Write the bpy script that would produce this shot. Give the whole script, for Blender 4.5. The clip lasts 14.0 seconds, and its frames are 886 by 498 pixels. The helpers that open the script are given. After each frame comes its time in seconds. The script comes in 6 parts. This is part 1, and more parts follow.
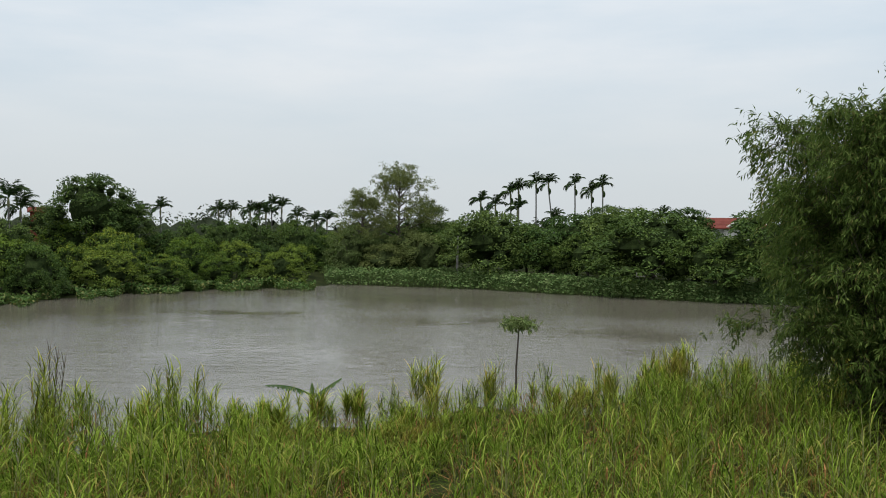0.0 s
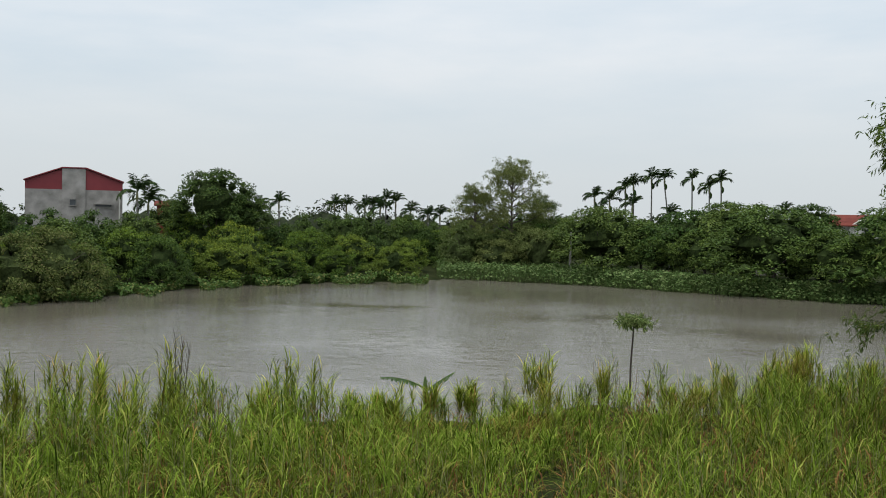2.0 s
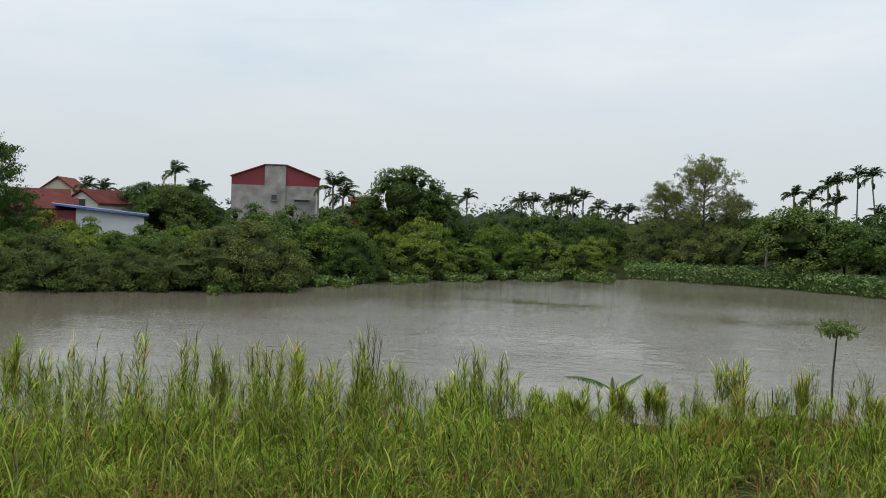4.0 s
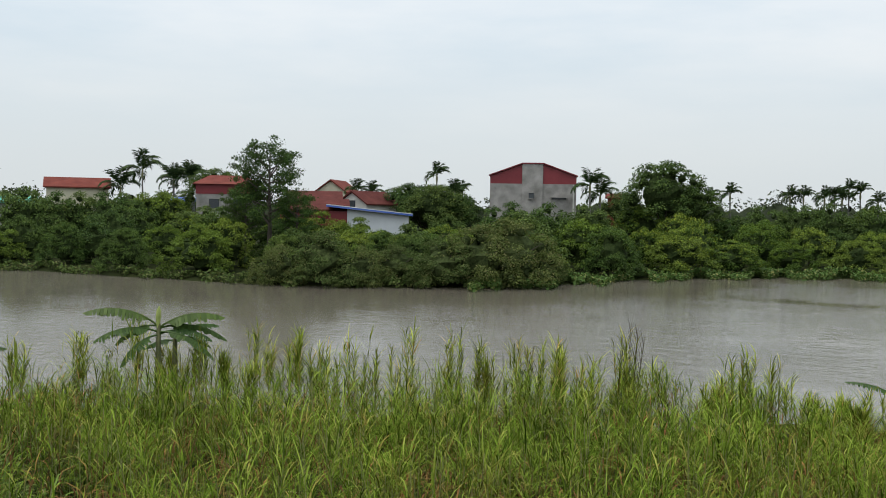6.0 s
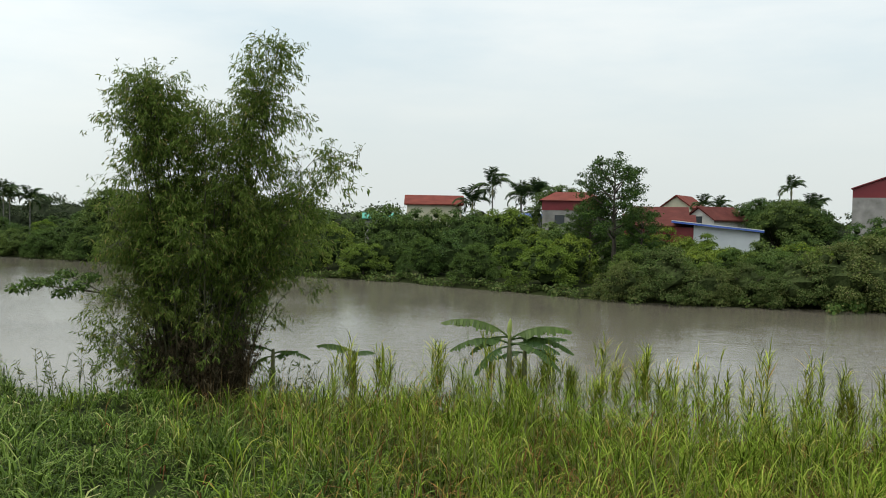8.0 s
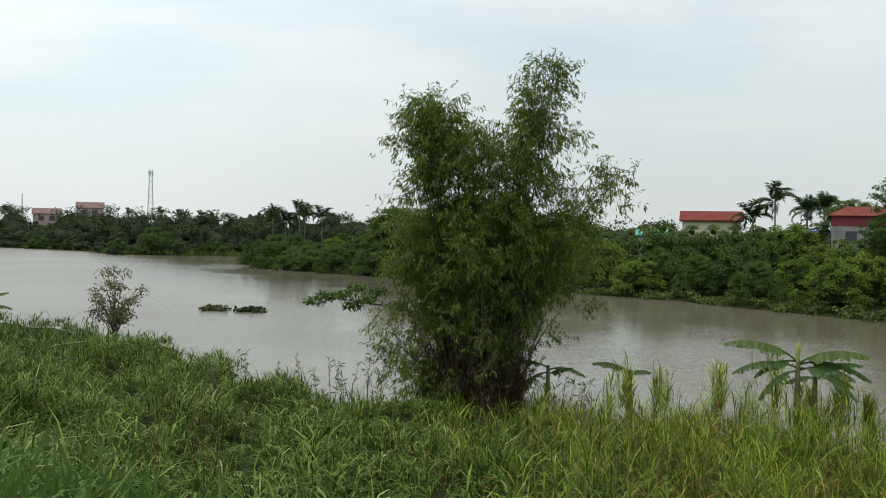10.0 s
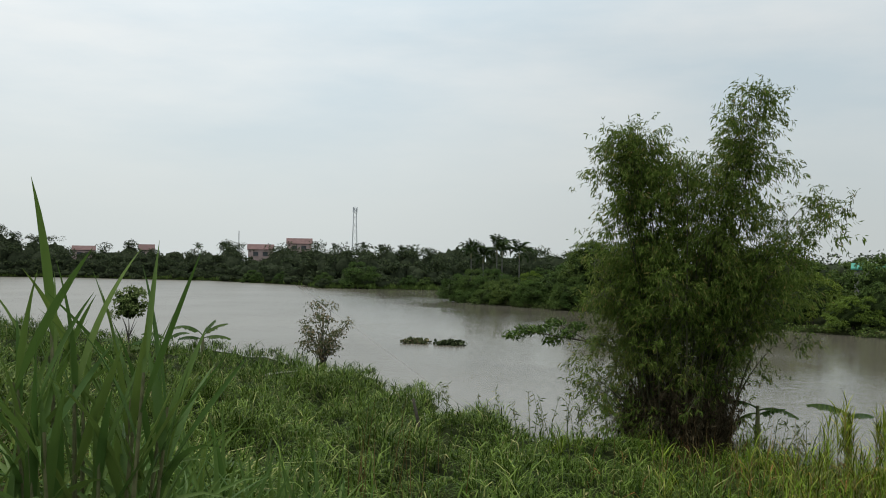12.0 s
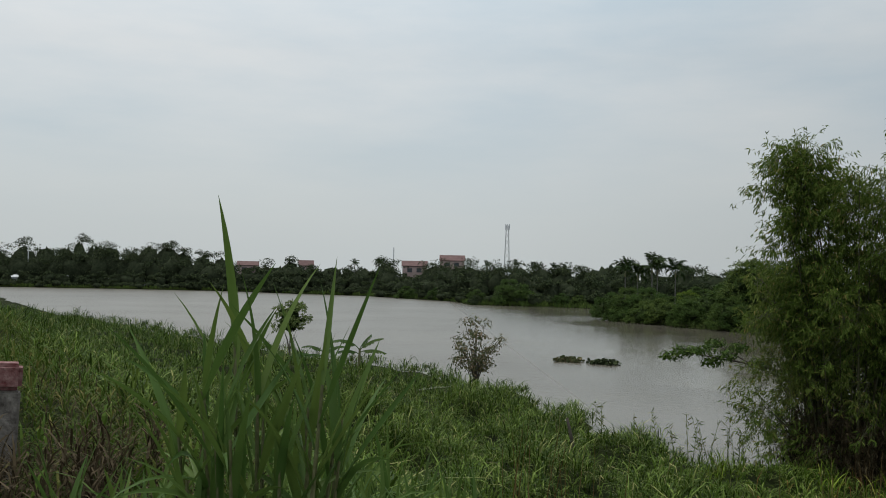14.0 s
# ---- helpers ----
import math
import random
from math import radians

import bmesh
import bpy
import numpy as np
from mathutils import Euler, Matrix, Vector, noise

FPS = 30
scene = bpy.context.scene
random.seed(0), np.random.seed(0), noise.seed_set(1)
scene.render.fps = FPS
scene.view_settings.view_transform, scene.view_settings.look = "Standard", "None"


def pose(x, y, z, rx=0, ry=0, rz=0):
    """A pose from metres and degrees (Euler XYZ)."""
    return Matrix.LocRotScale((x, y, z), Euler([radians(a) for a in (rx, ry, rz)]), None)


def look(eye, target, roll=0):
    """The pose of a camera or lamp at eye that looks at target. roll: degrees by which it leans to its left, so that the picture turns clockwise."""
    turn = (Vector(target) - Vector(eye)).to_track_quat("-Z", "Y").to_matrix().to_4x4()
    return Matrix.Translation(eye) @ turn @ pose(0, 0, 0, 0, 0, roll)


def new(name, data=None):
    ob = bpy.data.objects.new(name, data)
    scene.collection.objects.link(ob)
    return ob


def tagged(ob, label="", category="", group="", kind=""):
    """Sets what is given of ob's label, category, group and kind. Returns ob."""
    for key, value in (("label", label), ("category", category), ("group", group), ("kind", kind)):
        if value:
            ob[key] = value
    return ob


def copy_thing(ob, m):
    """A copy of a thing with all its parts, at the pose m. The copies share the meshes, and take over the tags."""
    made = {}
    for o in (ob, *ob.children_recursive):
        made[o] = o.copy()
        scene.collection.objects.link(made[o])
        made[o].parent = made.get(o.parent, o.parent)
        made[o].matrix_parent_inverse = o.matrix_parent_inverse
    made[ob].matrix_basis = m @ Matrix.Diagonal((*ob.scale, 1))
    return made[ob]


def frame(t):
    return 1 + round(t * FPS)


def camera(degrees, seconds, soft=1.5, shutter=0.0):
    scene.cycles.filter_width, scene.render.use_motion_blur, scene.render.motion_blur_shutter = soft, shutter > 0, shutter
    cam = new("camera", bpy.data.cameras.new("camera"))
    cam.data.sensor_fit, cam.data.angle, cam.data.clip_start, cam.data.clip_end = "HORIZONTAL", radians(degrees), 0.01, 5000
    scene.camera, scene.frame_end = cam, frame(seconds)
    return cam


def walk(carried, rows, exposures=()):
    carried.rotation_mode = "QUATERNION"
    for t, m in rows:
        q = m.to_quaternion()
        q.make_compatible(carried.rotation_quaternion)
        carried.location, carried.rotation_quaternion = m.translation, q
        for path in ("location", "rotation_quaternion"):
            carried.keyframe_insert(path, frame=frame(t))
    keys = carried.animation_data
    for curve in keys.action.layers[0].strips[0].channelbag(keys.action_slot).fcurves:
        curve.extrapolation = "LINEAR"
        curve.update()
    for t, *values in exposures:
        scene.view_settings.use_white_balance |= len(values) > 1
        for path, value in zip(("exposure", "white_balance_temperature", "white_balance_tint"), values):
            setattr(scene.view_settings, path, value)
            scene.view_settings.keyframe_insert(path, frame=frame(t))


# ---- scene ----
cam = camera(48.75, 14.0, soft=0.95)
EYE = 5.0
# seconds, x, y, tilt from straight down, lean, turn: a slow hand-held pan on an arc of 0.4 m
PATH = [
    (0.0, -0.000, 0.000, 88.90, -0.65, 0.00),
    (0.5, -0.007, -0.000, 88.67, -0.54, 0.99),
    (1.0, -0.017, -0.000, 88.59, -0.80, 2.39),
    (1.5, -0.031, -0.001, 88.67, -0.76, 4.39),
    (2.0, -0.046, -0.003, 88.52, -1.03, 6.56),
    (2.5, -0.062, -0.005, 88.51, -1.69, 8.91),
    (5.0, -0.162, -0.034, 87.81, -1.28, 23.98),
    (5.5, -0.185, -0.045, 87.70, -1.22, 27.61),
    (6.0, -0.214, -0.062, 87.61, -0.97, 32.33),
    (6.5, -0.246, -0.084, 87.87, -1.01, 37.89),
    (7.0, -0.270, -0.105, 87.95, -1.03, 42.40),
    (7.5, -0.290, -0.125, 88.02, -0.88, 46.54),
    (8.0, -0.316, -0.155, 88.21, -0.98, 52.20),
    (8.5, -0.338, -0.186, 88.23, -1.00, 57.67),
    (11.0, -0.383, -0.284, 89.85, -0.78, 73.20),
    (11.5, -0.389, -0.305, 90.33, -0.77, 76.30),
    (12.0, -0.393, -0.327, 90.80, -0.72, 79.47),
    (12.5, -0.396, -0.346, 91.12, -0.64, 82.19),
    (13.0, -0.398, -0.362, 91.33, -0.79, 84.54),
    (13.5, -0.399, -0.380, 91.50, -1.16, 87.12),
    (14.0, -0.400, -0.388, 91.66, -1.25, 88.35),
]
walk(cam, [(t, pose(x, y, EYE, rx, ry, rz)) for t, x, y, rx, ry, rz in PATH],
     exposures=[(0.0, 0.0, 6500, 9), (2.5, 0.03, 6500, 9), (5, 0.07, 6500, 9), (7, 0.16, 6620, 7), (8.5, 0.2, 6750, 5), (11.0, -0.1, 6680, 6), (12.5, -0.31, 6620, 6), (14, -0.53, 6580, 7)])

# ---- sky and sun: a thin overcast ----
SUN_UP, SUN_TURN = radians(72), radians(219)
world = bpy.data.worlds.new("overcast_sky")
scene.world = world
world.use_nodes = True
wn, wl = world.node_tree.nodes, world.node_tree.links
wn.clear()
w_out = wn.new("ShaderNodeOutputWorld")
w_bg = wn.new("ShaderNodeBackground")
w_sky = wn.new("ShaderNodeTexSky")
w_sky.sky_type, w_sky.sun_disc = "NISHITA", False
w_sky.sun_elevation, w_sky.sun_rotation, w_sky.dust_density = SUN_UP, SUN_TURN, 4.0
w_scale = wn.new("ShaderNodeMix")
w_scale.data_type, w_scale.blend_type = "RGBA", "MULTIPLY"
w_scale.inputs[0].default_value = 1.0
w_scale.inputs[7].default_value = (0.10, 0.10, 0.10, 1)
w_co = wn.new("ShaderNodeTexCoord")
w_map = wn.new("ShaderNodeMapping")
w_map.inputs["Scale"].default_value = (1.6, 1.6, 7.0)
w_map.inputs["Rotation"].default_value = (0, 0.12, 0)
w_noise = wn.new("ShaderNodeTexNoise")
w_noise.inputs["Scale"].default_value, w_noise.inputs["Detail"].default_value = 1.5, 6.0
w_noise.inputs["Roughness"].default_value = 0.55
w_ramp = wn.new("ShaderNodeValToRGB")
w_ramp.color_ramp.elements[0].position, w_ramp.color_ramp.elements[0].color = 0.36, (0.575, 0.665, 0.745, 1)
w_ramp.color_ramp.elements[1].position, w_ramp.color_ramp.elements[1].color = 0.68, (0.765, 0.79, 0.82, 1)
w_sep = wn.new("ShaderNodeSeparateXYZ")
w_up = wn.new("ShaderNodeMapRange")
w_up.interpolation_type = "SMOOTHSTEP"
w_up.inputs[1].default_value, w_up.inputs[2].default_value = 0.0, 0.24
w_low = wn.new("ShaderNodeMix")
w_low.data_type = "RGBA"
w_low.inputs[6].default_value = (0.60, 0.64, 0.665, 1)
w_mix = wn.new("ShaderNodeMix")
w_mix.data_type = "RGBA"
w_mix.inputs[0].default_value = 0.88
wl.new(w_co.outputs["Generated"], w_map.inputs[0])
wl.new(w_map.outputs[0], w_noise.inputs[0])
wl.new(w_noise.outputs[0], w_ramp.inputs[0])
wl.new(w_co.outputs["Generated"], w_sep.inputs[0])
wl.new(w_sep.outputs[2], w_up.inputs[0])
wl.new(w_up.outputs[0], w_low.inputs[0])
wl.new(w_ramp.outputs[0], w_low.inputs[7])
wl.new(w_sky.outputs[0], w_scale.inputs[6])
wl.new(w_scale.outputs[2], w_mix.inputs[6])
wl.new(w_low.outputs[2], w_mix.inputs[7])
wl.new(w_mix.outputs[2], w_bg.inputs[0])
# an overcast sky is some three times as bright overhead as at its foot
w_dome = wn.new("ShaderNodeMapRange")
w_dome.inputs[1].default_value, w_dome.inputs[2].default_value = 0.22, 1.0
w_dome.inputs[3].default_value, w_dome.inputs[4].default_value = 1.17, 2.7
wl.new(w_sep.outputs[2], w_dome.inputs[0])
w_veil = wn.new("ShaderNodeMapRange")
w_veil.interpolation_type = "SMOOTHSTEP"
w_veil.inputs[1].default_value, w_veil.inputs[2].default_value = 0.5, 0.0
w_veil.inputs[3].default_value, w_veil.inputs[4].default_value = 1.0, 1.18
w_gain = wn.new("ShaderNodeMath")
w_gain.operation = "MULTIPLY"
wl.new(w_sep.outputs[1], w_veil.inputs[0])
wl.new(w_dome.outputs[0], w_gain.inputs[0])
wl.new(w_veil.outputs[0], w_gain.inputs[1])
wl.new(w_gain.outputs[0], w_bg.inputs[1])
wl.new(w_bg.outputs[0], w_out.inputs[0])
sun = new("sun", bpy.data.lights.new("sun", "SUN"))
sun.data.energy, sun.data.angle, sun.data.color = 1.9, radians(30), (1.0, 0.96, 0.9)
sun.matrix_world = look((-18, -22, 90), (0, 0, 0))

# ---- materials ----
def shader(name):
    m = bpy.data.materials.new(name)
    m.use_nodes = True
    nodes, links = m.node_tree.nodes, m.node_tree.links
    return m, nodes, links, nodes["Principled BSDF"]


def mottled(name, dark, light, scale=3.0, rough=0.8, bump=0.3, fine=40.0, spec=0.3):
    """A weathered surface: two scales of noise between two colours, with relief."""
    m, nodes, links, bsdf = shader(name)
    co = nodes.new("ShaderNodeTexCoord")
    big, small = nodes.new("ShaderNodeTexNoise"), nodes.new("ShaderNodeTexNoise")
    big.inputs["Scale"].default_value, big.inputs["Detail"].default_value = scale, 5.0
    small.inputs["Scale"].default_value, small.inputs["Detail"].default_value = fine, 3.0
    ramp = nodes.new("ShaderNodeValToRGB")
    ramp.color_ramp.elements[0].position, ramp.color_ramp.elements[0].color = 0.33, (*dark, 1)
    ramp.color_ramp.elements[1].position, ramp.color_ramp.elements[1].color = 0.67, (*light, 1)
    both = nodes.new("ShaderNodeMath")
    both.operation = "MULTIPLY_ADD"
    both.inputs[1].default_value, both.inputs[2].default_value = 0.35, 0.0
    total = nodes.new("ShaderNodeMath")
    total.operation = "MULTIPLY_ADD"
    total.inputs[1].default_value = 0.65
    links.new(co.outputs["Object"], big.inputs[0])
    links.new(co.outputs["Object"], small.inputs[0])
    links.new(small.outputs[0], both.inputs[0])
    links.new(big.outputs[0], total.inputs[0])
    links.new(both.outputs[0], total.inputs[2])
    links.new(total.outputs[0], ramp.inputs[0])
    links.new(ramp.outputs[0], bsdf.inputs["Base Color"])
    b = nodes.new("ShaderNodeBump")
    b.inputs["Strength"].default_value = bump
    b.inputs["Distance"].default_value = 0.02
    links.new(small.outputs[0], b.inputs["Height"])
    links.new(b.outputs[0], bsdf.inputs["Normal"])
    bsdf.inputs["Roughness"].default_value = rough
    bsdf.inputs["Specular IOR Level"].default_value = spec
    return m


def leafy(name, stops, rough=0.5, through_light=0.3, patch=0.0, patch_colour=(0.2, 0.15, 0.05), vary=0.25, gloss=0.03):
    """Leaves: a colour of its own for each leaf, a drift of tone over the plant, some light passing through."""
    m, nodes, links, bsdf = shader(name)
    geo = nodes.new("ShaderNodeNewGeometry")
    ramp = nodes.new("ShaderNodeValToRGB")
    el = ramp.color_ramp.elements
    while len(el) < len(stops):
        el.new(0.5)
    for e, (p, c) in zip(el, stops):
        e.position, e.color = p, (*c, 1)
    info = nodes.new("ShaderNodeObjectInfo")
    co = nodes.new("ShaderNodeNewGeometry")
    drift = nodes.new("ShaderNodeTexNoise")
    drift.inputs["Scale"].default_value, drift.inputs["Detail"].default_value = 0.45, 3.0
    hue = nodes.new("ShaderNodeHueSaturation")
    value = nodes.new("ShaderNodeMath")
    value.operation = "MULTIPLY_ADD"
    value.inputs[1].default_value, value.inputs[2].default_value = vary * 2, 1.0 - vary * 0.55
    value2 = nodes.new("ShaderNodeMath")
    value2.operation = "MULTIPLY_ADD"
    value2.inputs[1].default_value = vary
    add = nodes.new("ShaderNodeMath")
    add.operation = "MULTIPLY"
    hueshift = nodes.new("ShaderNodeMath")
    hueshift.operation = "MULTIPLY_ADD"
    hueshift.inputs[1].default_value, hueshift.inputs[2].default_value = -0.035, 0.515
    links.new(geo.outputs["Random Per Island"], ramp.inputs[0])
    links.new(co.outputs["Position"], drift.inputs[0])
    links.new(drift.outputs[0], value.inputs[0])
    links.new(info.outputs["Random"], value2.inputs[0])
    value2.inputs[2].default_value = 1.0 - vary * 0.5
    links.new(value.outputs[0], add.inputs[0])
    links.new(value2.outputs[0], add.inputs[1])
    links.new(add.outputs[0], hue.inputs["Value"])
    links.new(info.outputs["Random"], hueshift.inputs[0])
    links.new(hueshift.outputs[0], hue.inputs["Hue"])
    colour = ramp.outputs[0]
    if patch:
        spots = nodes.new("ShaderNodeTexNoise")
        spots.inputs["Scale"].default_value, spots.inputs["Detail"].default_value = 0.5, 4.0
        cut = nodes.new("ShaderNodeMapRange")
        cut.inputs[1].default_value, cut.inputs[2].default_value = 0.55, 0.72
        cut.inputs[4].default_value = patch
        blend = nodes.new("ShaderNodeMix")
        blend.data_type = "RGBA"
        blend.inputs[7].default_value = (*patch_colour, 1)
        links.new(co.outputs["Position"], spots.inputs[0])
        links.new(spots.outputs[0], cut.inputs[0])
        links.new(cut.outputs[0], blend.inputs[0])
        links.new(colour, blend.inputs[6])
        colour = blend.outputs[2]
    links.new(colour, hue.inputs["Color"])
    links.new(hue.outputs[0], bsdf.inputs["Base Color"])
    bsdf.inputs["Roughness"].default_value = rough
    bsdf.inputs["Specular IOR Level"].default_value = gloss
    glow = nodes.new("ShaderNodeBsdfTranslucent")
    mix = nodes.new("ShaderNodeMixShader")
    mix.inputs[0].default_value = through_light
    links.new(hue.outputs[0], glow.inputs[0])
    links.new(bsdf.outputs[0], mix.inputs[1])
    links.new(glow.outputs[0], mix.inputs[2])
    links.new(mix.outputs[0], nodes["Material Output"].inputs[0])
    return m


GRASS = leafy("tall_grass_blades", [(0.0, (0.025, 0.039, 0.005)), (0.3, (0.07, 0.1, 0.01)), (0.65, (0.135, 0.18, 0.02)), (0.88, (0.215, 0.255, 0.042)), (0.95, (0.26, 0.235, 0.06)), (1.0, (0.18, 0.11, 0.03))], 0.7, 0.16, 0.6, (0.125, 0.078, 0.018), 0.5, gloss=0.0)
MAT_GRASS = leafy("creeping_grass_blades", [(0.0, (0.014, 0.026, 0.004)), (0.55, (0.049, 0.08, 0.011)), (0.92, (0.125, 0.17, 0.037)), (1.0, (0.24, 0.22, 0.095))], 0.5, 0.16, vary=0.5)
CANE = leafy("cane_blades", [(0.0, (0.028, 0.054, 0.012)), (0.5, (0.055, 0.096, 0.02)), (0.85, (0.09, 0.142, 0.036)), (1.0, (0.145, 0.185, 0.075))], 0.42, 0.32, vary=0.4, gloss=0.12)
WEED = leafy("weed_leaves", [(0.0, (0.0321, 0.0534, 0.01)), (0.7, (0.0674, 0.1008, 0.0163)), (1.0, (0.1522, 0.1304, 0.0451))], 0.6, 0.25, 0.3, (0.10, 0.075, 0.035))
ORCHARD = leafy("orchard_leaves", [(0.0, (0.047, 0.075, 0.014)), (0.6, (0.066, 0.102, 0.0175)), (1.0, (0.096, 0.132, 0.024))], 0.5, 0.2, vary=0.5)
OLDORCHARD = leafy("old_orchard_leaves", [(0.0, (0.032, 0.055, 0.015)), (0.6, (0.05, 0.082, 0.019)), (1.0, (0.076, 0.11, 0.026))], 0.5, 0.2, vary=0.4)
# young leaves, brightened in colour to stand for light on crown tops
LITYOUNG = leafy("lit_young_orchard_leaves", [(0.0, (0.07, 0.105, 0.011)), (0.6, (0.112, 0.152, 0.016)), (1.0, (0.155, 0.19, 0.026))], 0.5, 0.25, vary=0.4)
DARKTREE = leafy("dark_tree_leaves", [(0.0, (0.024, 0.043, 0.013)), (0.7, (0.046, 0.076, 0.018)), (1.0, (0.08, 0.115, 0.026))], 0.5, 0.2, vary=0.4)
# greens greyed to paint the haze of distance into the leaves
FARWOOD = leafy("haze_greyed_wood_leaves", [(0.0, (0.017, 0.025, 0.012)), (0.7, (0.032, 0.044, 0.02)), (1.0, (0.056, 0.068, 0.03))], 0.6, 0.15, vary=0.5)
PALETREE = leafy("pale_tree_leaves", [(0.0, (0.055, 0.076, 0.022)), (0.6, (0.088, 0.116, 0.034)), (1.0, (0.14, 0.162, 0.06))], 0.5, 0.4)
BUSH = leafy("bush_leaves", [(0.0, (0.044, 0.066, 0.019)), (0.7, (0.08, 0.107, 0.029)), (1.0, (0.115, 0.112, 0.046))], 0.6, 0.25)
BAMBOO = leafy("bamboo_leaves", [(0.0, (0.057, 0.085, 0.017)), (0.6, (0.11, 0.15, 0.029)), (0.9, (0.17, 0.205, 0.048)), (1.0, (0.21, 0.16, 0.06))], 0.5, 0.45, 0.35, (0.12, 0.1, 0.035))
BUSHBAMBOO = leafy("bushy_bamboo_leaves", [(0.0, (0.042, 0.07, 0.015)), (0.6, (0.08, 0.12, 0.026)), (0.9, (0.125, 0.165, 0.042)), (1.0, (0.16, 0.14, 0.05))], 0.5, 0.38)
PALM = leafy("palm_leaves", [(0.0, (0.0162, 0.0306, 0.0108)), (0.7, (0.0288, 0.0504, 0.0144)), (1.0, (0.0495, 0.072, 0.0234))], 0.5, 0.2)
BANANA = leafy("banana_leaves", [(0.0, (0.03, 0.06, 0.011)), (1.0, (0.052, 0.092, 0.018))], 0.45, 0.3, gloss=0.15)
LOTUS = leafy("lotus_leaves", [(0.0, (0.054, 0.09, 0.027)), (0.6, (0.088, 0.13, 0.039)), (1.0, (0.14, 0.175, 0.066))], 0.5, 0.25)
HYACINTH = leafy("hyacinth_leaves", [(0.0, (0.045, 0.078, 0.02)), (0.7, (0.072, 0.115, 0.028)), (1.0, (0.16, 0.155, 0.055))], 0.45, 0.25)
DRYCANE = leafy("dry_cane_stems", [(0.0, (0.0525, 0.034, 0.014)), (0.6, (0.1125, 0.0723, 0.028)), (1.0, (0.18, 0.136, 0.06))], 0.8, 0.1)
WITHERED = leafy("withered_weed_leaves", [(0.0, (0.028, 0.021, 0.012)), (0.6, (0.055, 0.042, 0.024)), (1.0, (0.105, 0.082, 0.05))], 0.8, 0.15)
DRY = leafy("dry_leaves", [(0.0, (0.055, 0.0325, 0.0112)), (0.6, (0.1221, 0.0672, 0.024)), (1.0, (0.2563, 0.1476, 0.048))], 0.8, 0.2)
REDDISH = leafy("young_shrub_leaves", [(0.0, (0.05, 0.065, 0.028)), (0.6, (0.1, 0.105, 0.05)), (1.0, (0.21, 0.15, 0.09))], 0.5, 0.3)
# crown cores: the shade inside the foliage is put into their dark colour
SHADEDARK = mottled("shade_core_dark", (0.010, 0.016, 0.006), (0.040, 0.058, 0.018), 3.5, 0.9, 1.0, 14.0, 0.02)
# the same for the distant woods: shade as a dark, greyed colour
SHADEFAR = mottled("shade_core_far", (0.012, 0.016, 0.009), (0.036, 0.044, 0.024), 1.5, 0.9, 1.0, 6.0, 0.02)
SHADEPALE = mottled("shade_core_pale", (0.014, 0.020, 0.007), (0.058, 0.075, 0.027), 3.5, 0.9, 1.0, 14.0, 0.02)
BARK = mottled("bark", (0.03, 0.025, 0.018), (0.085, 0.07, 0.055), 4.0, 0.9, 0.6)
PALMBARK = mottled("palm_bark", (0.06, 0.058, 0.052), (0.14, 0.135, 0.12), 3.0, 0.9, 0.4)
CULM = mottled("bamboo_culm", (0.025, 0.026, 0.012), (0.065, 0.062, 0.026), 6.0, 0.6, 0.2)
STEM = mottled("banana_stem", (0.06, 0.07, 0.026), (0.13, 0.125, 0.055), 5.0, 0.6, 0.3)
STALK = mottled("grass_stalk", (0.12, 0.14, 0.04), (0.24, 0.22, 0.09), 7.0, 0.7, 0.2)
# soil darker than bare earth: shade under the grass is in its colour
SOIL = mottled("shade_dark_bank_soil", (0.008, 0.012, 0.004), (0.024, 0.028, 0.010), 0.6, 0.95, 0.6, 12.0, 0.02)
CONCRETE = mottled("weathered_concrete", (0.12, 0.113, 0.10), (0.31, 0.292, 0.27), 1.1, 0.9, 0.3)
PLASTER = mottled("pale_plaster", (0.36, 0.345, 0.31), (0.5, 0.48, 0.44), 0.8, 0.9, 0.2)
CREAM = mottled("cream_plaster", (0.36, 0.33, 0.24), (0.48, 0.44, 0.33), 0.8, 0.9, 0.2)
PINK = mottled("pinkish_plaster", (0.24, 0.175, 0.165), (0.34, 0.26, 0.245), 0.5, 0.9, 0.2)
REDSHEET = mottled("red_sheet_metal", (0.13, 0.018, 0.022), (0.19, 0.03, 0.034), 0.7, 0.5, 0.1)
REDTILE = mottled("red_roof_tile", (0.08, 0.02, 0.015), (0.135, 0.036, 0.026), 1.2, 0.8, 0.4, spec=0.05)
# red tile of the distant roofs, with the haze mixed into its colour
HAZETILE = mottled("haze_greyed_roof_tile", (0.10, 0.062, 0.058), (0.155, 0.10, 0.095), 1.0, 0.85, 0.3, spec=0.05)
BROWNTILE = mottled("old_brown_roof_tile", (0.05, 0.014, 0.012), (0.085, 0.026, 0.021), 1.2, 0.85, 0.4, spec=0.05)
BLUESHEET = mottled("blue_sheet_metal", (0.05, 0.10, 0.36), (0.09, 0.15, 0.45), 1.0, 0.5, 0.1)
WHITESHEET = mottled("white_sheet_metal", (0.42, 0.43, 0.45), (0.55, 0.56, 0.57), 0.7, 0.5, 0.1)
GALV = mottled("galvanised_steel", (0.35, 0.36, 0.37), (0.5, 0.51, 0.52), 2.0, 0.5, 0.1)
DARKGLASS = mottled("dark_window", (0.02, 0.025, 0.03), (0.05, 0.055, 0.06), 1.0, 0.2, 0.0, spec=0.6)
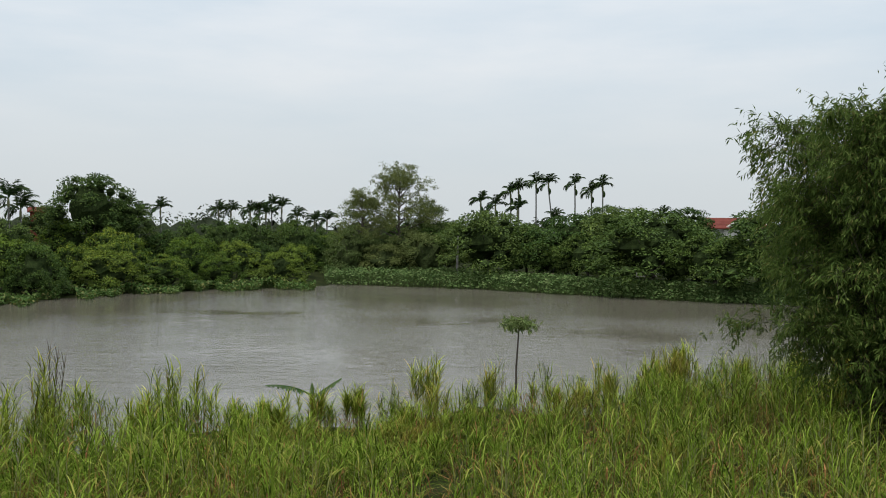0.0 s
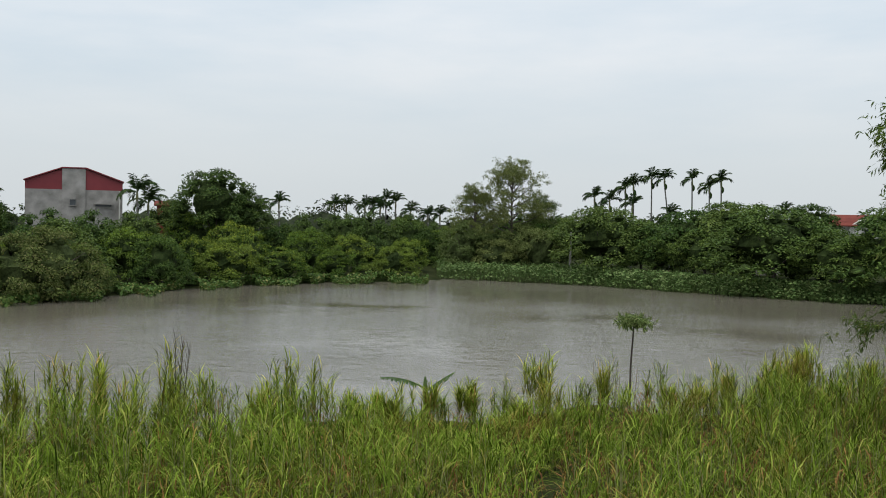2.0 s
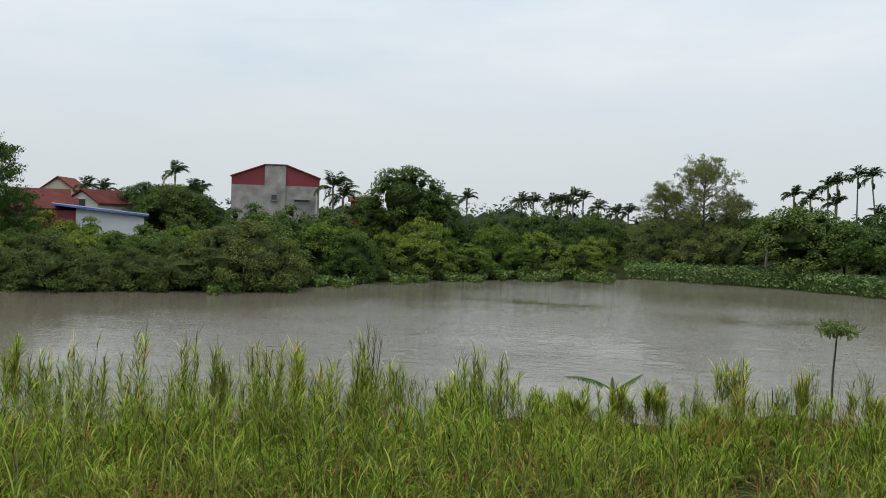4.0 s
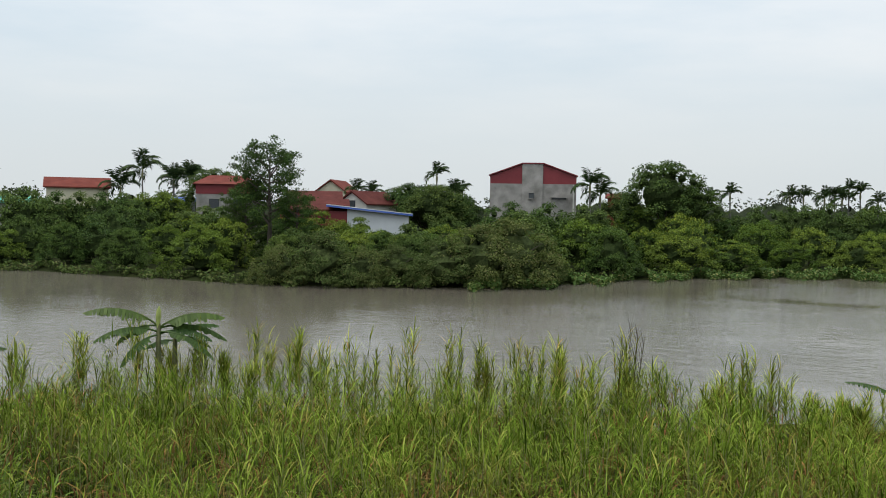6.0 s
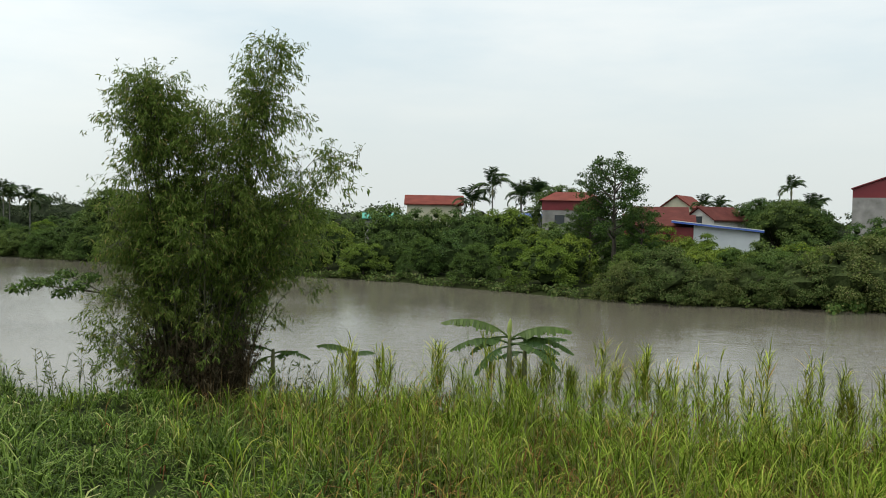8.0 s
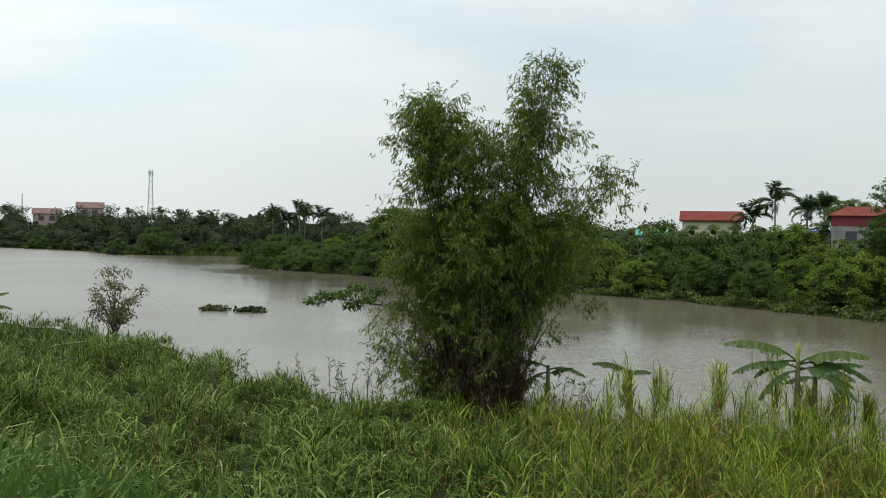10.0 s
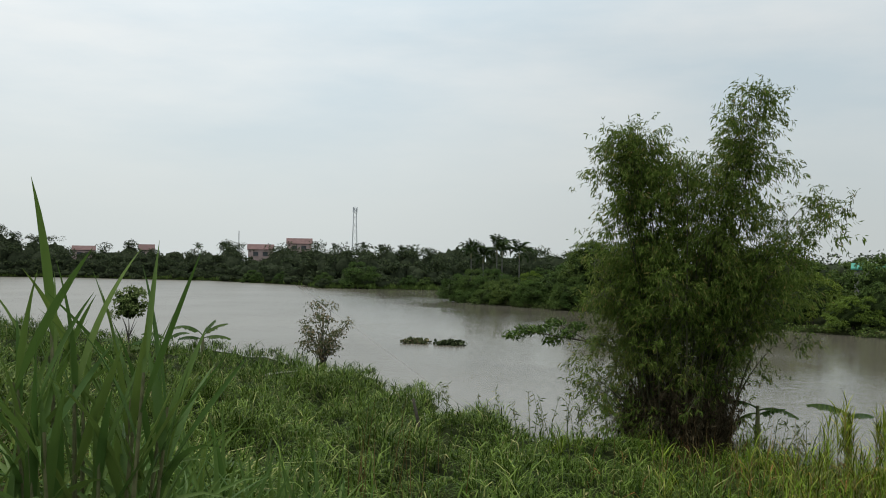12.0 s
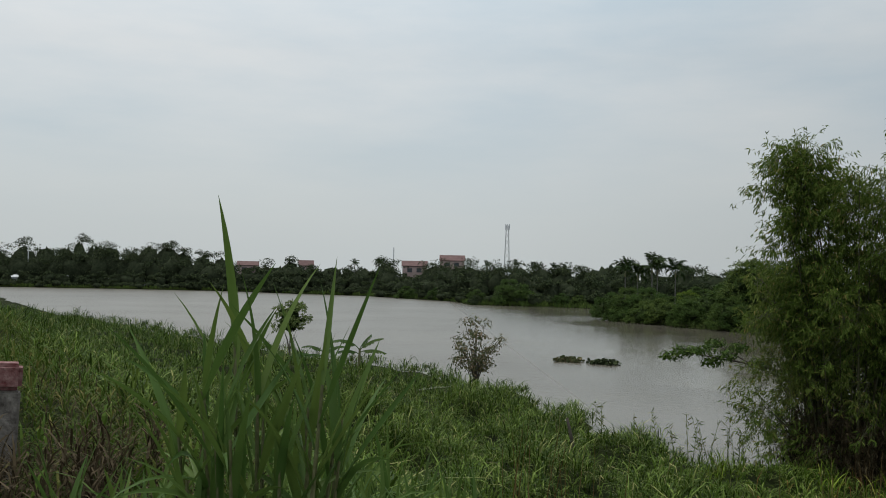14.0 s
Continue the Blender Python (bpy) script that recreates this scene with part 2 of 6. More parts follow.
THATCH = mottled("tan_thatch", (0.28, 0.2, 0.12), (0.42, 0.32, 0.2), 2.0, 0.95, 0.5)
POSTWHITE = mottled("flaked_white_paint", (0.045, 0.038, 0.032), (0.20, 0.18, 0.16), 16.0, 0.9, 0.5)
POSTRED = mottled("flaked_red_paint", (0.10, 0.022, 0.022), (0.24, 0.14, 0.13), 24.0, 0.85, 0.5)


def water_material():
    m, nodes, links, bsdf = shader("muddy_lake_water")
    geo = nodes.new("ShaderNodeNewGeometry")
    tone = nodes.new("ShaderNodeTexNoise")
    tone.inputs["Scale"].default_value, tone.inputs["Detail"].default_value = 0.03, 4.0
    ramp = nodes.new("ShaderNodeValToRGB")
    ramp.color_ramp.elements[0].position, ramp.color_ramp.elements[0].color = 0.35, (0.09, 0.079, 0.060, 1)
    ramp.color_ramp.elements[1].position, ramp.color_ramp.elements[1].color = 0.65, (0.122, 0.109, 0.087, 1)
    fine, wide = nodes.new("ShaderNodeTexNoise"), nodes.new("ShaderNodeTexNoise")
    fine.inputs["Scale"].default_value, fine.inputs["Detail"].default_value = 1.6, 5.0
    fine.inputs["Roughness"].default_value = 0.7
    wide.inputs["Scale"].default_value, wide.inputs["Detail"].default_value = 0.08, 6.0
    gust = nodes.new("ShaderNodeMapRange")
    gust.inputs[1].default_value, gust.inputs[2].default_value = 0.36, 0.68
    gust.inputs[3].default_value, gust.inputs[4].default_value = 0.1, 0.75
    bump, swell = nodes.new("ShaderNodeBump"), nodes.new("ShaderNodeBump")
    bump.inputs["Distance"].default_value = 0.1
    slow = nodes.new("ShaderNodeTexNoise")
    slow.inputs["Scale"].default_value, slow.inputs["Detail"].default_value = 0.4, 2.0
    swell.inputs["Distance"].default_value = 0.04
    links.new(slow.outputs[0], swell.inputs["Height"])
    links.new(swell.outputs[0], bump.inputs["Normal"])
    for n in (tone, fine, wide, slow):
        links.new(geo.outputs["Position"], n.inputs[0])
    links.new(tone.outputs[0], ramp.inputs[0])
    links.new(ramp.outputs[0], bsdf.inputs["Base Color"])
    links.new(wide.outputs[0], gust.inputs[0])
    # the open lake is rippled more than the water in the lee of the orchard
    axes, lee, wind = nodes.new("ShaderNodeSeparateXYZ"), nodes.new("ShaderNodeMath"), nodes.new("ShaderNodeMath")
    lee.operation, wind.operation = "MAXIMUM", "MULTIPLY"
    links.new(geo.outputs["Position"], axes.inputs[0])
    for k, (a, b) in enumerate(((-40.0, -14.0), (19.0, 5.0))):
        side = nodes.new("ShaderNodeMapRange")
        side.inputs[1].default_value, side.inputs[2].default_value = a, b
        side.inputs[3].default_value, side.inputs[4].default_value = 0.4, (1.15, 1.6)[k]
        links.new(axes.outputs[k], side.inputs[0])
        links.new(side.outputs[0], lee.inputs[k])
    links.new(gust.outputs[0], wind.inputs[0])
    links.new(lee.outputs[0], wind.inputs[1])
    links.new(wind.outputs[0], bump.inputs["Strength"])
    roll = nodes.new("ShaderNodeMapRange")
    roll.inputs[1].default_value, roll.inputs[2].default_value = 0.4, 1.6
    roll.inputs[3].default_value, roll.inputs[4].default_value = 0.12, 1.0
    links.new(lee.outputs[0], roll.inputs[0])
    links.new(roll.outputs[0], swell.inputs["Strength"])
    # wavelets too small to see, on the open water along the dyke
    small = nodes.new("ShaderNodeMapRange")
    small.inputs[1].default_value, small.inputs[2].default_value = 0.4, 1.6
    small.inputs[3].default_value, small.inputs[4].default_value = 0.07, 0.3
    links.new(side.outputs[0], small.inputs[0])
    links.new(small.outputs[0], bsdf.inputs["Roughness"])
    links.new(fine.outputs[0], bump.inputs["Height"])
    links.new(bump.outputs[0], bsdf.inputs["Normal"])
    bsdf.inputs["IOR"].default_value = 1.33
    return m


WATER = water_material()

# ---- mesh tools ----
RNG = np.random.default_rng(7)


def quick_mesh(name, verts, quads, material, smooth=False):
    """A mesh from arrays of corners and of four-sided faces."""
    verts, quads = np.asarray(verts, np.float32), np.asarray(quads, np.int32)
    me = bpy.data.meshes.new(name)
    me.vertices.add(len(verts))
    me.vertices.foreach_set("co", verts.ravel())
    me.loops.add(quads.size)
    me.loops.foreach_set("vertex_index", quads.ravel())
    me.polygons.add(len(quads))
    me.polygons.foreach_set("loop_start", np.arange(0, quads.size, 4, dtype=np.int32))
    me.polygons.foreach_set("use_smooth", np.full(len(quads), smooth))
    me.update(calc_edges=True)
    me.materials.append(material)
    return me


def thing(name, label, category, m=None, group="", kind=""):
    ob = new(name)
    if m is not None:
        ob.matrix_basis = m
    return tagged(ob, label, category, group, kind)


def mesh_part(name, me, parent=None, label=""):
    ob = new(name, me)
    if parent is not None:
        ob.parent = parent
    return tagged(ob, label)


def part(name, bm, material, parent=None, label="", smooth=False):
    bmesh.ops.recalc_face_normals(bm, faces=bm.faces)
    me = bpy.data.meshes.new(name)
    bm.to_mesh(me)
    bm.free()
    me.materials.append(material)
    if smooth:
        me.polygons.foreach_set("use_smooth", np.full(len(me.polygons), True))
    return mesh_part(name, me, parent, label)


def add_box(bm, lo, hi, bevel=0.0):
    made = bmesh.ops.create_cube(bm, size=1.0)["verts"]
    c, s = (Vector(lo) + Vector(hi)) / 2, Vector(hi) - Vector(lo)
    for v in made:
        v.co = Vector((v.co.x * s.x + c.x, v.co.y * s.y + c.y, v.co.z * s.z + c.z))
    if bevel:
        edges = {e for v in made for e in v.link_edges}
        bmesh.ops.bevel(bm, geom=list(edges), offset=bevel, segments=2, affect="EDGES")
    return bm


def box(lo, hi, bevel=0.0):
    return add_box(bmesh.new(), lo, hi, bevel)


def prism(outline, y0, y1):
    """An outline in x and z, drawn out from y0 to y1."""
    bm = bmesh.new()
    a = [bm.verts.new((x, y0, z)) for x, z in outline]
    b = [bm.verts.new((x, y1, z)) for x, z in outline]
    bm.faces.new(a)
    bm.faces.new(b[::-1])
    for i in range(len(a)):
        j = (i + 1) % len(a)
        bm.faces.new((a[i], b[i], b[j], a[j]))
    return bm


def unit(v):
    return v / np.maximum(np.linalg.norm(v, axis=-1, keepdims=True), 1e-9)


def tube_arrays(paths, sides=6):
    """Tapered tubes: each path is a list of (point, radius). Gives corners and faces."""
    vs, fs, n0 = [], [], 0
    ang = np.linspace(0, 2 * np.pi, sides, endpoint=False)
    for path in paths:
        pts = np.array([p for p, _ in path], float)
        rad = np.array([r for _, r in path], float)
        d = unit(np.gradient(pts, axis=0))
        ref = np.where(np.abs(d[:, 2:3]) > 0.9, np.array([[1.0, 0, 0]]), np.array([[0, 0, 1.0]]))
        a = unit(np.cross(d, ref))
        b = np.cross(d, a)
        ring = pts[:, None] + rad[:, None, None] * (a[:, None] * np.cos(ang)[None, :, None] + b[:, None] * np.sin(ang)[None, :, None])
        k = len(pts)
        vs.append(ring.reshape(-1, 3))
        i, j = np.meshgrid(np.arange(k - 1), np.arange(sides), indexing="ij")
        q = np.stack([i * sides + j, i * sides + (j + 1) % sides, (i + 1) * sides + (j + 1) % sides, (i + 1) * sides + j], -1).reshape(-1, 4)
        fs.append(q + n0)
        n0 += k * sides
    return np.concatenate(vs), np.concatenate(fs)


def leaf_arrays(p, d, n, length, width, fold=0.05):
    """Pointed leaves, one folded face each, from roots p along d with upper side n."""
    d = unit(d)
    side = unit(np.cross(d, n))
    up = np.cross(side, d)
    length, width = np.reshape(length, (-1, 1)), np.reshape(width, (-1, 1))
    mid = p + d * length * 0.45
    v = np.stack([p, mid + side * width / 2 + up * length * fold, p + d * length - up * length * fold, mid - side * width / 2 + up * length * fold], 1)
    k = len(p)
    return v.reshape(-1, 3), np.arange(4 * k).reshape(k, 4)


def blade_arrays(p, heading, length, width, lean, bend, steps=4):
    """Arching grass blades. lean: outward slope at the root; bend: how far it arches over."""
    s = np.linspace(0, 1, steps + 1)[None, :, None]
    out = np.stack([np.cos(heading), np.sin(heading), np.zeros_like(heading)], -1)[:, None]
    side = np.stack([-np.sin(heading), np.cos(heading), np.zeros_like(heading)], -1)[:, None]
    length, width = np.reshape(length, (-1, 1, 1)), np.reshape(width, (-1, 1, 1))
    lean, bend = np.reshape(lean, (-1, 1, 1)), np.reshape(bend, (-1, 1, 1))
    ang = lean + bend * s
    ds = length / steps
    dx, dz = np.sin(ang) * ds, np.cos(ang) * ds
    x = np.cumsum(np.concatenate([np.zeros_like(dx[:, :1]), dx[:, :-1]], 1), 1)
    z = np.cumsum(np.concatenate([np.zeros_like(dz[:, :1]), dz[:, :-1]], 1), 1)
    mid = p[:, None] + out * x + np.array([0, 0, 1.0]) * z
    w = width * np.maximum(np.minimum(1, 0.35 + 2.2 * s) * (1 - s ** 2.2), 0.03) / 2
    v = np.stack([mid - side * w, mid + side * w], 2)
    n = len(p)
    k = 2 * (steps + 1)
    base = (np.arange(n) * k)[:, None]
    i = np.arange(steps)[None]
    q = np.stack([base + 2 * i, base + 2 * i + 1, base + 2 * i + 3, base + 2 * i + 2], -1).reshape(-1, 4)
    return v.reshape(-1, 3), q


def joined(pieces):
    vs, fs, n0 = [], [], 0
    for v, f in pieces:
        vs.append(v)
        fs.append(f + n0)
        n0 += len(v)
    return np.concatenate(vs), np.concatenate(fs)


def polar(turn, far, z=0.0):
    """A place by its bearing (degrees to the left of the y axis) and its distance."""
    a = radians(turn)
    return Vector((-far * math.sin(a), far * math.cos(a), z))

# ---- land and water ----
# u runs along the dyke, v from the dyke towards the water
ALONG, ACROSS = np.array([-0.891, -0.454]), np.array([-0.454, 0.891])
NEAR_U = [-300, -40, -20, -8, 10, 17, 22, 27, 38, 50, 70, 120, 320]
NEAR_V = [20, 20, 22, 23, 22.5, 21.5, 17.5, 20, 23, 21, 18, 14, 10]
FAR_TURN = [-90, -35, -15, -12, -7, -2, 2.7, 6.8, 7.4, 12.5, 17, 21.6, 25, 28, 31, 36, 41, 45, 50, 53, 57, 61, 66, 74.8, 79.2, 80, 86.8, 88, 93, 97, 101, 113, 140]
FAR_DIST = [72, 72, 73, 75, 78, 83, 86, 88, 83, 81, 77, 72, 66, 63, 61.5, 61, 61.5, 64, 69, 73, 78, 82, 92, 112, 127, 176, 182, 204, 240, 252, 270, 281, 285]


def near_shore(u):
    return np.interp(u, NEAR_U, NEAR_V) + 0.5 * np.sin(u * 0.9) + 0.35 * np.sin(u * 2.3 + 1)


def far_shore(turn):
    return np.interp(turn, FAR_TURN, FAR_DIST) + 0.4 * np.sin(turn * 2.1) + 0.25 * np.sin(turn * 5.3)


def ground_z(x, y):
    u, v = x * ALONG[0] + y * ALONG[1], x * ACROSS[0] + y * ACROSS[1]
    shore = near_shore(u)
    near = np.interp(v, [-60, -6, 1.2, 6.5], [1.2, 3.5, 3.5, 1.15])
    shelf = 1.15 - 1.05 * np.clip((v - 6.5) / (shore - 6.5), 0, 1) - 0.28 * np.clip(v - shore, 0, 5)
    near = np.where(v > 6.5, shelf, near)
    turn = np.degrees(np.arctan2(-x, y))
    rim = np.hypot(x, y) - far_shore(turn)
    far = np.clip(rim * 0.3, -1.3, 0.35) + 0.9 * np.clip((rim - 1) / 30, 0, 1)
    hummock = np.clip((u - 13) / 6, 0, 1) * np.clip(v / 4, 0, 1) * (0.34 * np.sin(u * 0.55 + 0.4 * v) * np.sin(v * 0.62 + 1) + 0.18 * np.sin(u * 1.4 - v * 0.9))
    near, shelf = near + hummock, shelf + hummock * np.clip((shore - v) / 3, 0, 1)
    lumps = 0.10 * np.sin(x * 0.8 + 1) * np.cos(y * 0.7) + 0.06 * np.sin(x * 2.1) * np.sin(y * 1.9 + 2)
    return np.where((v > shore) | (turn < -100) & (v > 0), np.maximum(np.where(v > 6.5, shelf, near), far), near) + lumps


def place(turn, far, dz=0.0):
    p = polar(turn, far)
    p.z = float(ground_z(np.array(p.x), np.array(p.y))) + dz
    return p


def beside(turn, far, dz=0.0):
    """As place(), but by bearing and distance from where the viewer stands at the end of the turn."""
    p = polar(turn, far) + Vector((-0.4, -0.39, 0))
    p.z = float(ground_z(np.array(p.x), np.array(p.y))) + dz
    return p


def build_ground():
    rings = np.concatenate([[0.0], np.geomspace(0.6, 3800, 170)])
    turns = np.radians(np.concatenate([np.arange(-40, 125, 1.0), np.arange(125, 320, 4)]))
    r, a = np.meshgrid(rings, turns, indexing="ij")
    x, y = -r * np.sin(a), r * np.cos(a)
    z = ground_z(x, y)
    k, n = r.shape
    i, j = np.meshgrid(np.arange(k - 1), np.arange(n), indexing="ij")
    q = np.stack([i * n + j, i * n + (j + 1) % n, (i + 1) * n + (j + 1) % n, (i + 1) * n + j], -1).reshape(-1, 4)
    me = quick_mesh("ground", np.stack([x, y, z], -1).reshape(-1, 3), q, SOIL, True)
    me.flip_normals()
    tagged(new("ground", me), "grassy dyke and low earthy banks round the lake", "ground", kind="structure")


def build_water():
    a = np.radians(np.arange(0, 360, 4))
    rings = [0.0, 60.0, 200.0, 420.0]
    v = np.array([(-r * math.sin(t), r * math.cos(t), 0.0) for r in rings for t in a])
    n = len(a)
    q = np.array([(i * n + j, i * n + (j + 1) % n, (i + 1) * n + (j + 1) % n, (i + 1) * n + j) for i in range(len(rings) - 1) for j in range(n)])
    me = quick_mesh("water", v, q, WATER)
    me.flip_normals()
    tagged(new("water", me), "muddy grey-brown lake water with light wind ripples", "water", kind="structure")


build_ground()
build_water()

# ---- trees of the far banks ----
def ball_dirs(n, low=-1.0):
    z = RNG.uniform(low, 1, n)
    a = RNG.uniform(0, 2 * np.pi, n)
    r = np.sqrt(np.maximum(1 - z * z, 0))
    return np.stack([r * np.cos(a), r * np.sin(a), z], -1)


def clump_leaves(centres, radii, per, length, width, flat=0.8, low=-0.3, deep=0.8, loose=0.3):
    """Leaves over the upper, outer side of round clumps; a small deep fills the clumps with leaves."""
    n = len(centres) * per
    c, r = np.repeat(centres, per, 0), np.repeat(radii, per)[:, None]
    d = ball_dirs(n, low)
    p = c + d * r * np.array([1, 1, flat]) * RNG.uniform(deep, 1.14, (n, 1))
    along = unit(np.cross(d, RNG.normal(size=(n, 3))) + d * 0.25 + np.array([0, 0, -0.3]))
    normal = unit(d + np.array([0, 0, 0.2]) + RNG.normal(size=(n, 3)) * loose)
    k = RNG.uniform(0.7, 1.3, n)
    return leaf_arrays(p, along, normal, length * k, width * k)


def blob_arrays(centres, radii, flat=0.8, around=8, up=5):
    """Lumpy cores of leaf clumps, to fill them behind their outer leaves."""
    a = np.linspace(0, 2 * np.pi, around, endpoint=False)
    e = np.linspace(-1.35, 1.45, up)
    d = np.stack([np.cos(e)[:, None] * np.cos(a), np.cos(e)[:, None] * np.sin(a), np.sin(e)[:, None] + 0 * a], -1).reshape(-1, 3)
    n, k = len(centres), len(d)
    wob = RNG.uniform(0.68, 1.12, (n, k, 1))
    v = centres[:, None] + d[None] * np.array([1, 1, flat]) * radii[:, None, None] * wob
    i, j = np.meshgrid(np.arange(up - 1), np.arange(around), indexing="ij")
    q = np.stack([i * around + j, i * around + (j + 1) % around, (i + 1) * around + (j + 1) % around, (i + 1) * around + j], -1).reshape(-1, 4)
    q = (np.arange(n) * k)[:, None, None] + q[None]
    return v.reshape(-1, 3), q.reshape(-1, 4)


def limbs(height, spread, count, r0, fork=0.35):
    paths = [[((0, 0, -0.3), r0 * 1.25), ((0.03, 0.02, height * fork * 0.5), r0), ((0.05, -0.04, height * fork), r0 * 0.85)]]
    for i in range(count):
        a = 2 * math.pi * i / count + RNG.uniform(-0.4, 0.4)
        e = RNG.uniform(0.55, 1.0) * spread
        top = height * RNG.uniform(0.6, 0.92)
        z0 = height * fork * RNG.uniform(0.75, 1.0)
        paths.append([((0.04, -0.03, z0), r0 * 0.6), ((e * 0.45 * math.cos(a), e * 0.45 * math.sin(a), z0 + (top - z0) * 0.55), r0 * 0.38), ((e * math.cos(a), e * math.sin(a), top), r0 * 0.1)])
    return tube_arrays(paths, 6)


def puff_leaves(c, r, per, length, width, low=-0.25, loose=0.22):
    """Leaves laid like shingles over small round puffs, so that each puff has a lit top and a shaded foot."""
    n = len(c) * per
    c, r = np.repeat(c, per, 0), np.repeat(r, per)[:, None]
    d = ball_dirs(n, low)
    p = c + d * r * np.array([1, 1, 0.8]) * RNG.uniform(0.8, 1.08, (n, 1))
    along = unit(d * np.array([0.9, 0.9, 0.2]) + np.array([0, 0, -0.4]) + RNG.normal(size=(n, 3)) * 0.35)
    normal = unit(d * 0.9 + np.array([0, 0, 0.3]) + RNG.normal(size=(n, 3)) * loose)
    k = RNG.uniform(0.7, 1.3, n)
    return leaf_arrays(p, along, normal, length * k, width * k, 0.06)


def dome_clumps(height, radius, count, clump_r, skirt):
    """Clump centres spread evenly over an uneven dome, with a few sunk or lifted ones."""
    r = RNG.uniform(*clump_r, count)
    i = np.arange(count)
    f = (i + 0.5) / count
    a = i * 2.39996 + RNG.normal(size=count) * 0.25
    level = np.clip(1.02 - 1.12 * f + RNG.normal(size=count) * 0.05, -0.12, 1)
    out = np.sqrt(np.clip(1 - np.clip(level, 0, 1) ** 2, 0.0, 1)) * RNG.uniform(0.8, 1.06, count) + 0.05
    lobes = 1 + 0.13 * np.sin(3 * a + RNG.uniform(0, 6)) + 0.08 * np.sin(5 * a + RNG.uniform(0, 6))
    z = height * skirt + (height - height * skirt - r * 0.7) * np.clip(level, -0.1, 1) * RNG.uniform(0.9, 1.03, count)
    reach = (radius - r * 0.65) * out * lobes
    return np.stack([reach * np.cos(a), reach * np.sin(a), np.maximum(z, r * 0.35)], -1), r


def orchard_tree(name, label, leaf, height, radius, lobes, puffs, per, leaf_len, skirt=0.05, lobe_r=(0.75, 1.25), puff_r=(0.24, 0.42), category="tree", group="orchard trees", young=None, stem=0.12, fill=0.52, loose=0.22):
    """A round fruit tree: a dome of bulging lobes, each a heap of small leafy puffs."""
    ob = thing(name, label, category, None, group)
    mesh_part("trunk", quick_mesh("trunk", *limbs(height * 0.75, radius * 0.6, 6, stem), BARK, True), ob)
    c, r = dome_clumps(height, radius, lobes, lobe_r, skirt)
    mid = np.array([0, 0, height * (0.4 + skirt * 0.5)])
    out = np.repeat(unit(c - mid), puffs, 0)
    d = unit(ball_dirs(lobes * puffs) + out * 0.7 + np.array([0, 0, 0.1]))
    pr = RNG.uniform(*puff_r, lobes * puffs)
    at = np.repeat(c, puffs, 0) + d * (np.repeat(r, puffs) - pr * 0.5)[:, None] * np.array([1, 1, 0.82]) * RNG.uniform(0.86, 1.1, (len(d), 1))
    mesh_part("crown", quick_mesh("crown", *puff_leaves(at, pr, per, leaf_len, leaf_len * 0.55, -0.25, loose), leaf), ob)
    # filler blobs, coloured dark as the shade seen through gaps in the crown
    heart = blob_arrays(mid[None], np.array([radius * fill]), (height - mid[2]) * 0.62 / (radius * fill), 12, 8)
    mesh_part("inner_foliage", quick_mesh("inner_foliage", *joined([blob_arrays(c, r * 0.43, 0.8, 8, 5), heart]), SHADEPALE if leaf in (PALETREE, BUSH) else SHADEDARK), ob)
    if young is not None:
        # more pale leaves higher up, painting the dome's lit upper side
        lit_ones = RNG.uniform(0, 1, len(at)) < np.clip(1.7 * at[:, 2] / height - 0.35, 0.08, 0.95)
        mesh_part("young_leaves", quick_mesh("young_leaves", *puff_leaves(at[lit_ones], pr[lit_ones] * 1.06, max(per // 2, 4), leaf_len, leaf_len * 0.5, 0.1, loose), young), ob, "young leaves on top of the clumps, painted paler as lit tops")
    return ob


def airy_tree(name, label, leaf, height, spread, count, per, leaf_len, lowest=0.4, category="tree", group="", sprays=3, taper=0.6):
    """A taller tree with an open crown: clumps at the ends of the limbs, sky between them."""
    ob = thing(name, label, category, None, group)
    paths = [[((0, 0, -0.3), 0.2), ((0.1, 0.05, height * 0.3), 0.16), ((0.0, 0.1, height * 0.6), 0.1), ((0.1, 0.0, height * 0.93), 0.03)]]
    ends = [np.array([0.1, 0, height * 0.93])]
    for i in range(count):
        a = i * 2.4 + RNG.uniform(-0.3, 0.3)
        z0 = height * (lowest + (0.85 - lowest) * i / count)
        e = spread * RNG.uniform(0.5, 1.0) * (1.15 - taper * i / count)
        end = np.array([e * math.cos(a), e * math.sin(a), min(z0 + height * RNG.uniform(0.08, 0.22), height * 0.97)])
        paths.append([((0.05, 0.05, z0), 0.07), (tuple((end * 0.5 + np.array([0, 0, z0]) * 0.5) + np.array([0, 0, -0.1])), 0.045), (tuple(end), 0.015)])
        ends.append(end)
        for _ in range(sprays - 1):
            ends.append(end * RNG.uniform(0.55, 1.05, 3) * np.array([1, 1, 0]) + np.array([0, 0, end[2] + RNG.uniform(-0.7, 0.5)]))
    mesh_part("trunk", quick_mesh("trunk", *tube_arrays(paths, 6), BARK, True), ob)
    c = np.repeat(np.array(ends), 3, 0)
    c = c + RNG.normal(size=c.shape) * np.array([0.42, 0.42, 0.2])
    mesh_part("crown", quick_mesh("crown", *clump_leaves(c, RNG.uniform(0.28, 0.6, len(c)), per // 3, leaf_len, leaf_len * 0.4, 0.55, -0.8, 0.3, 0.5), leaf), ob)
    return ob


def scaled(p, k, turn=0.0, kz=None):
    return Matrix.Translation(p) @ pose(0, 0, 0, 0, 0, turn) @ Matrix.Diagonal((k, k, kz or k, 1))


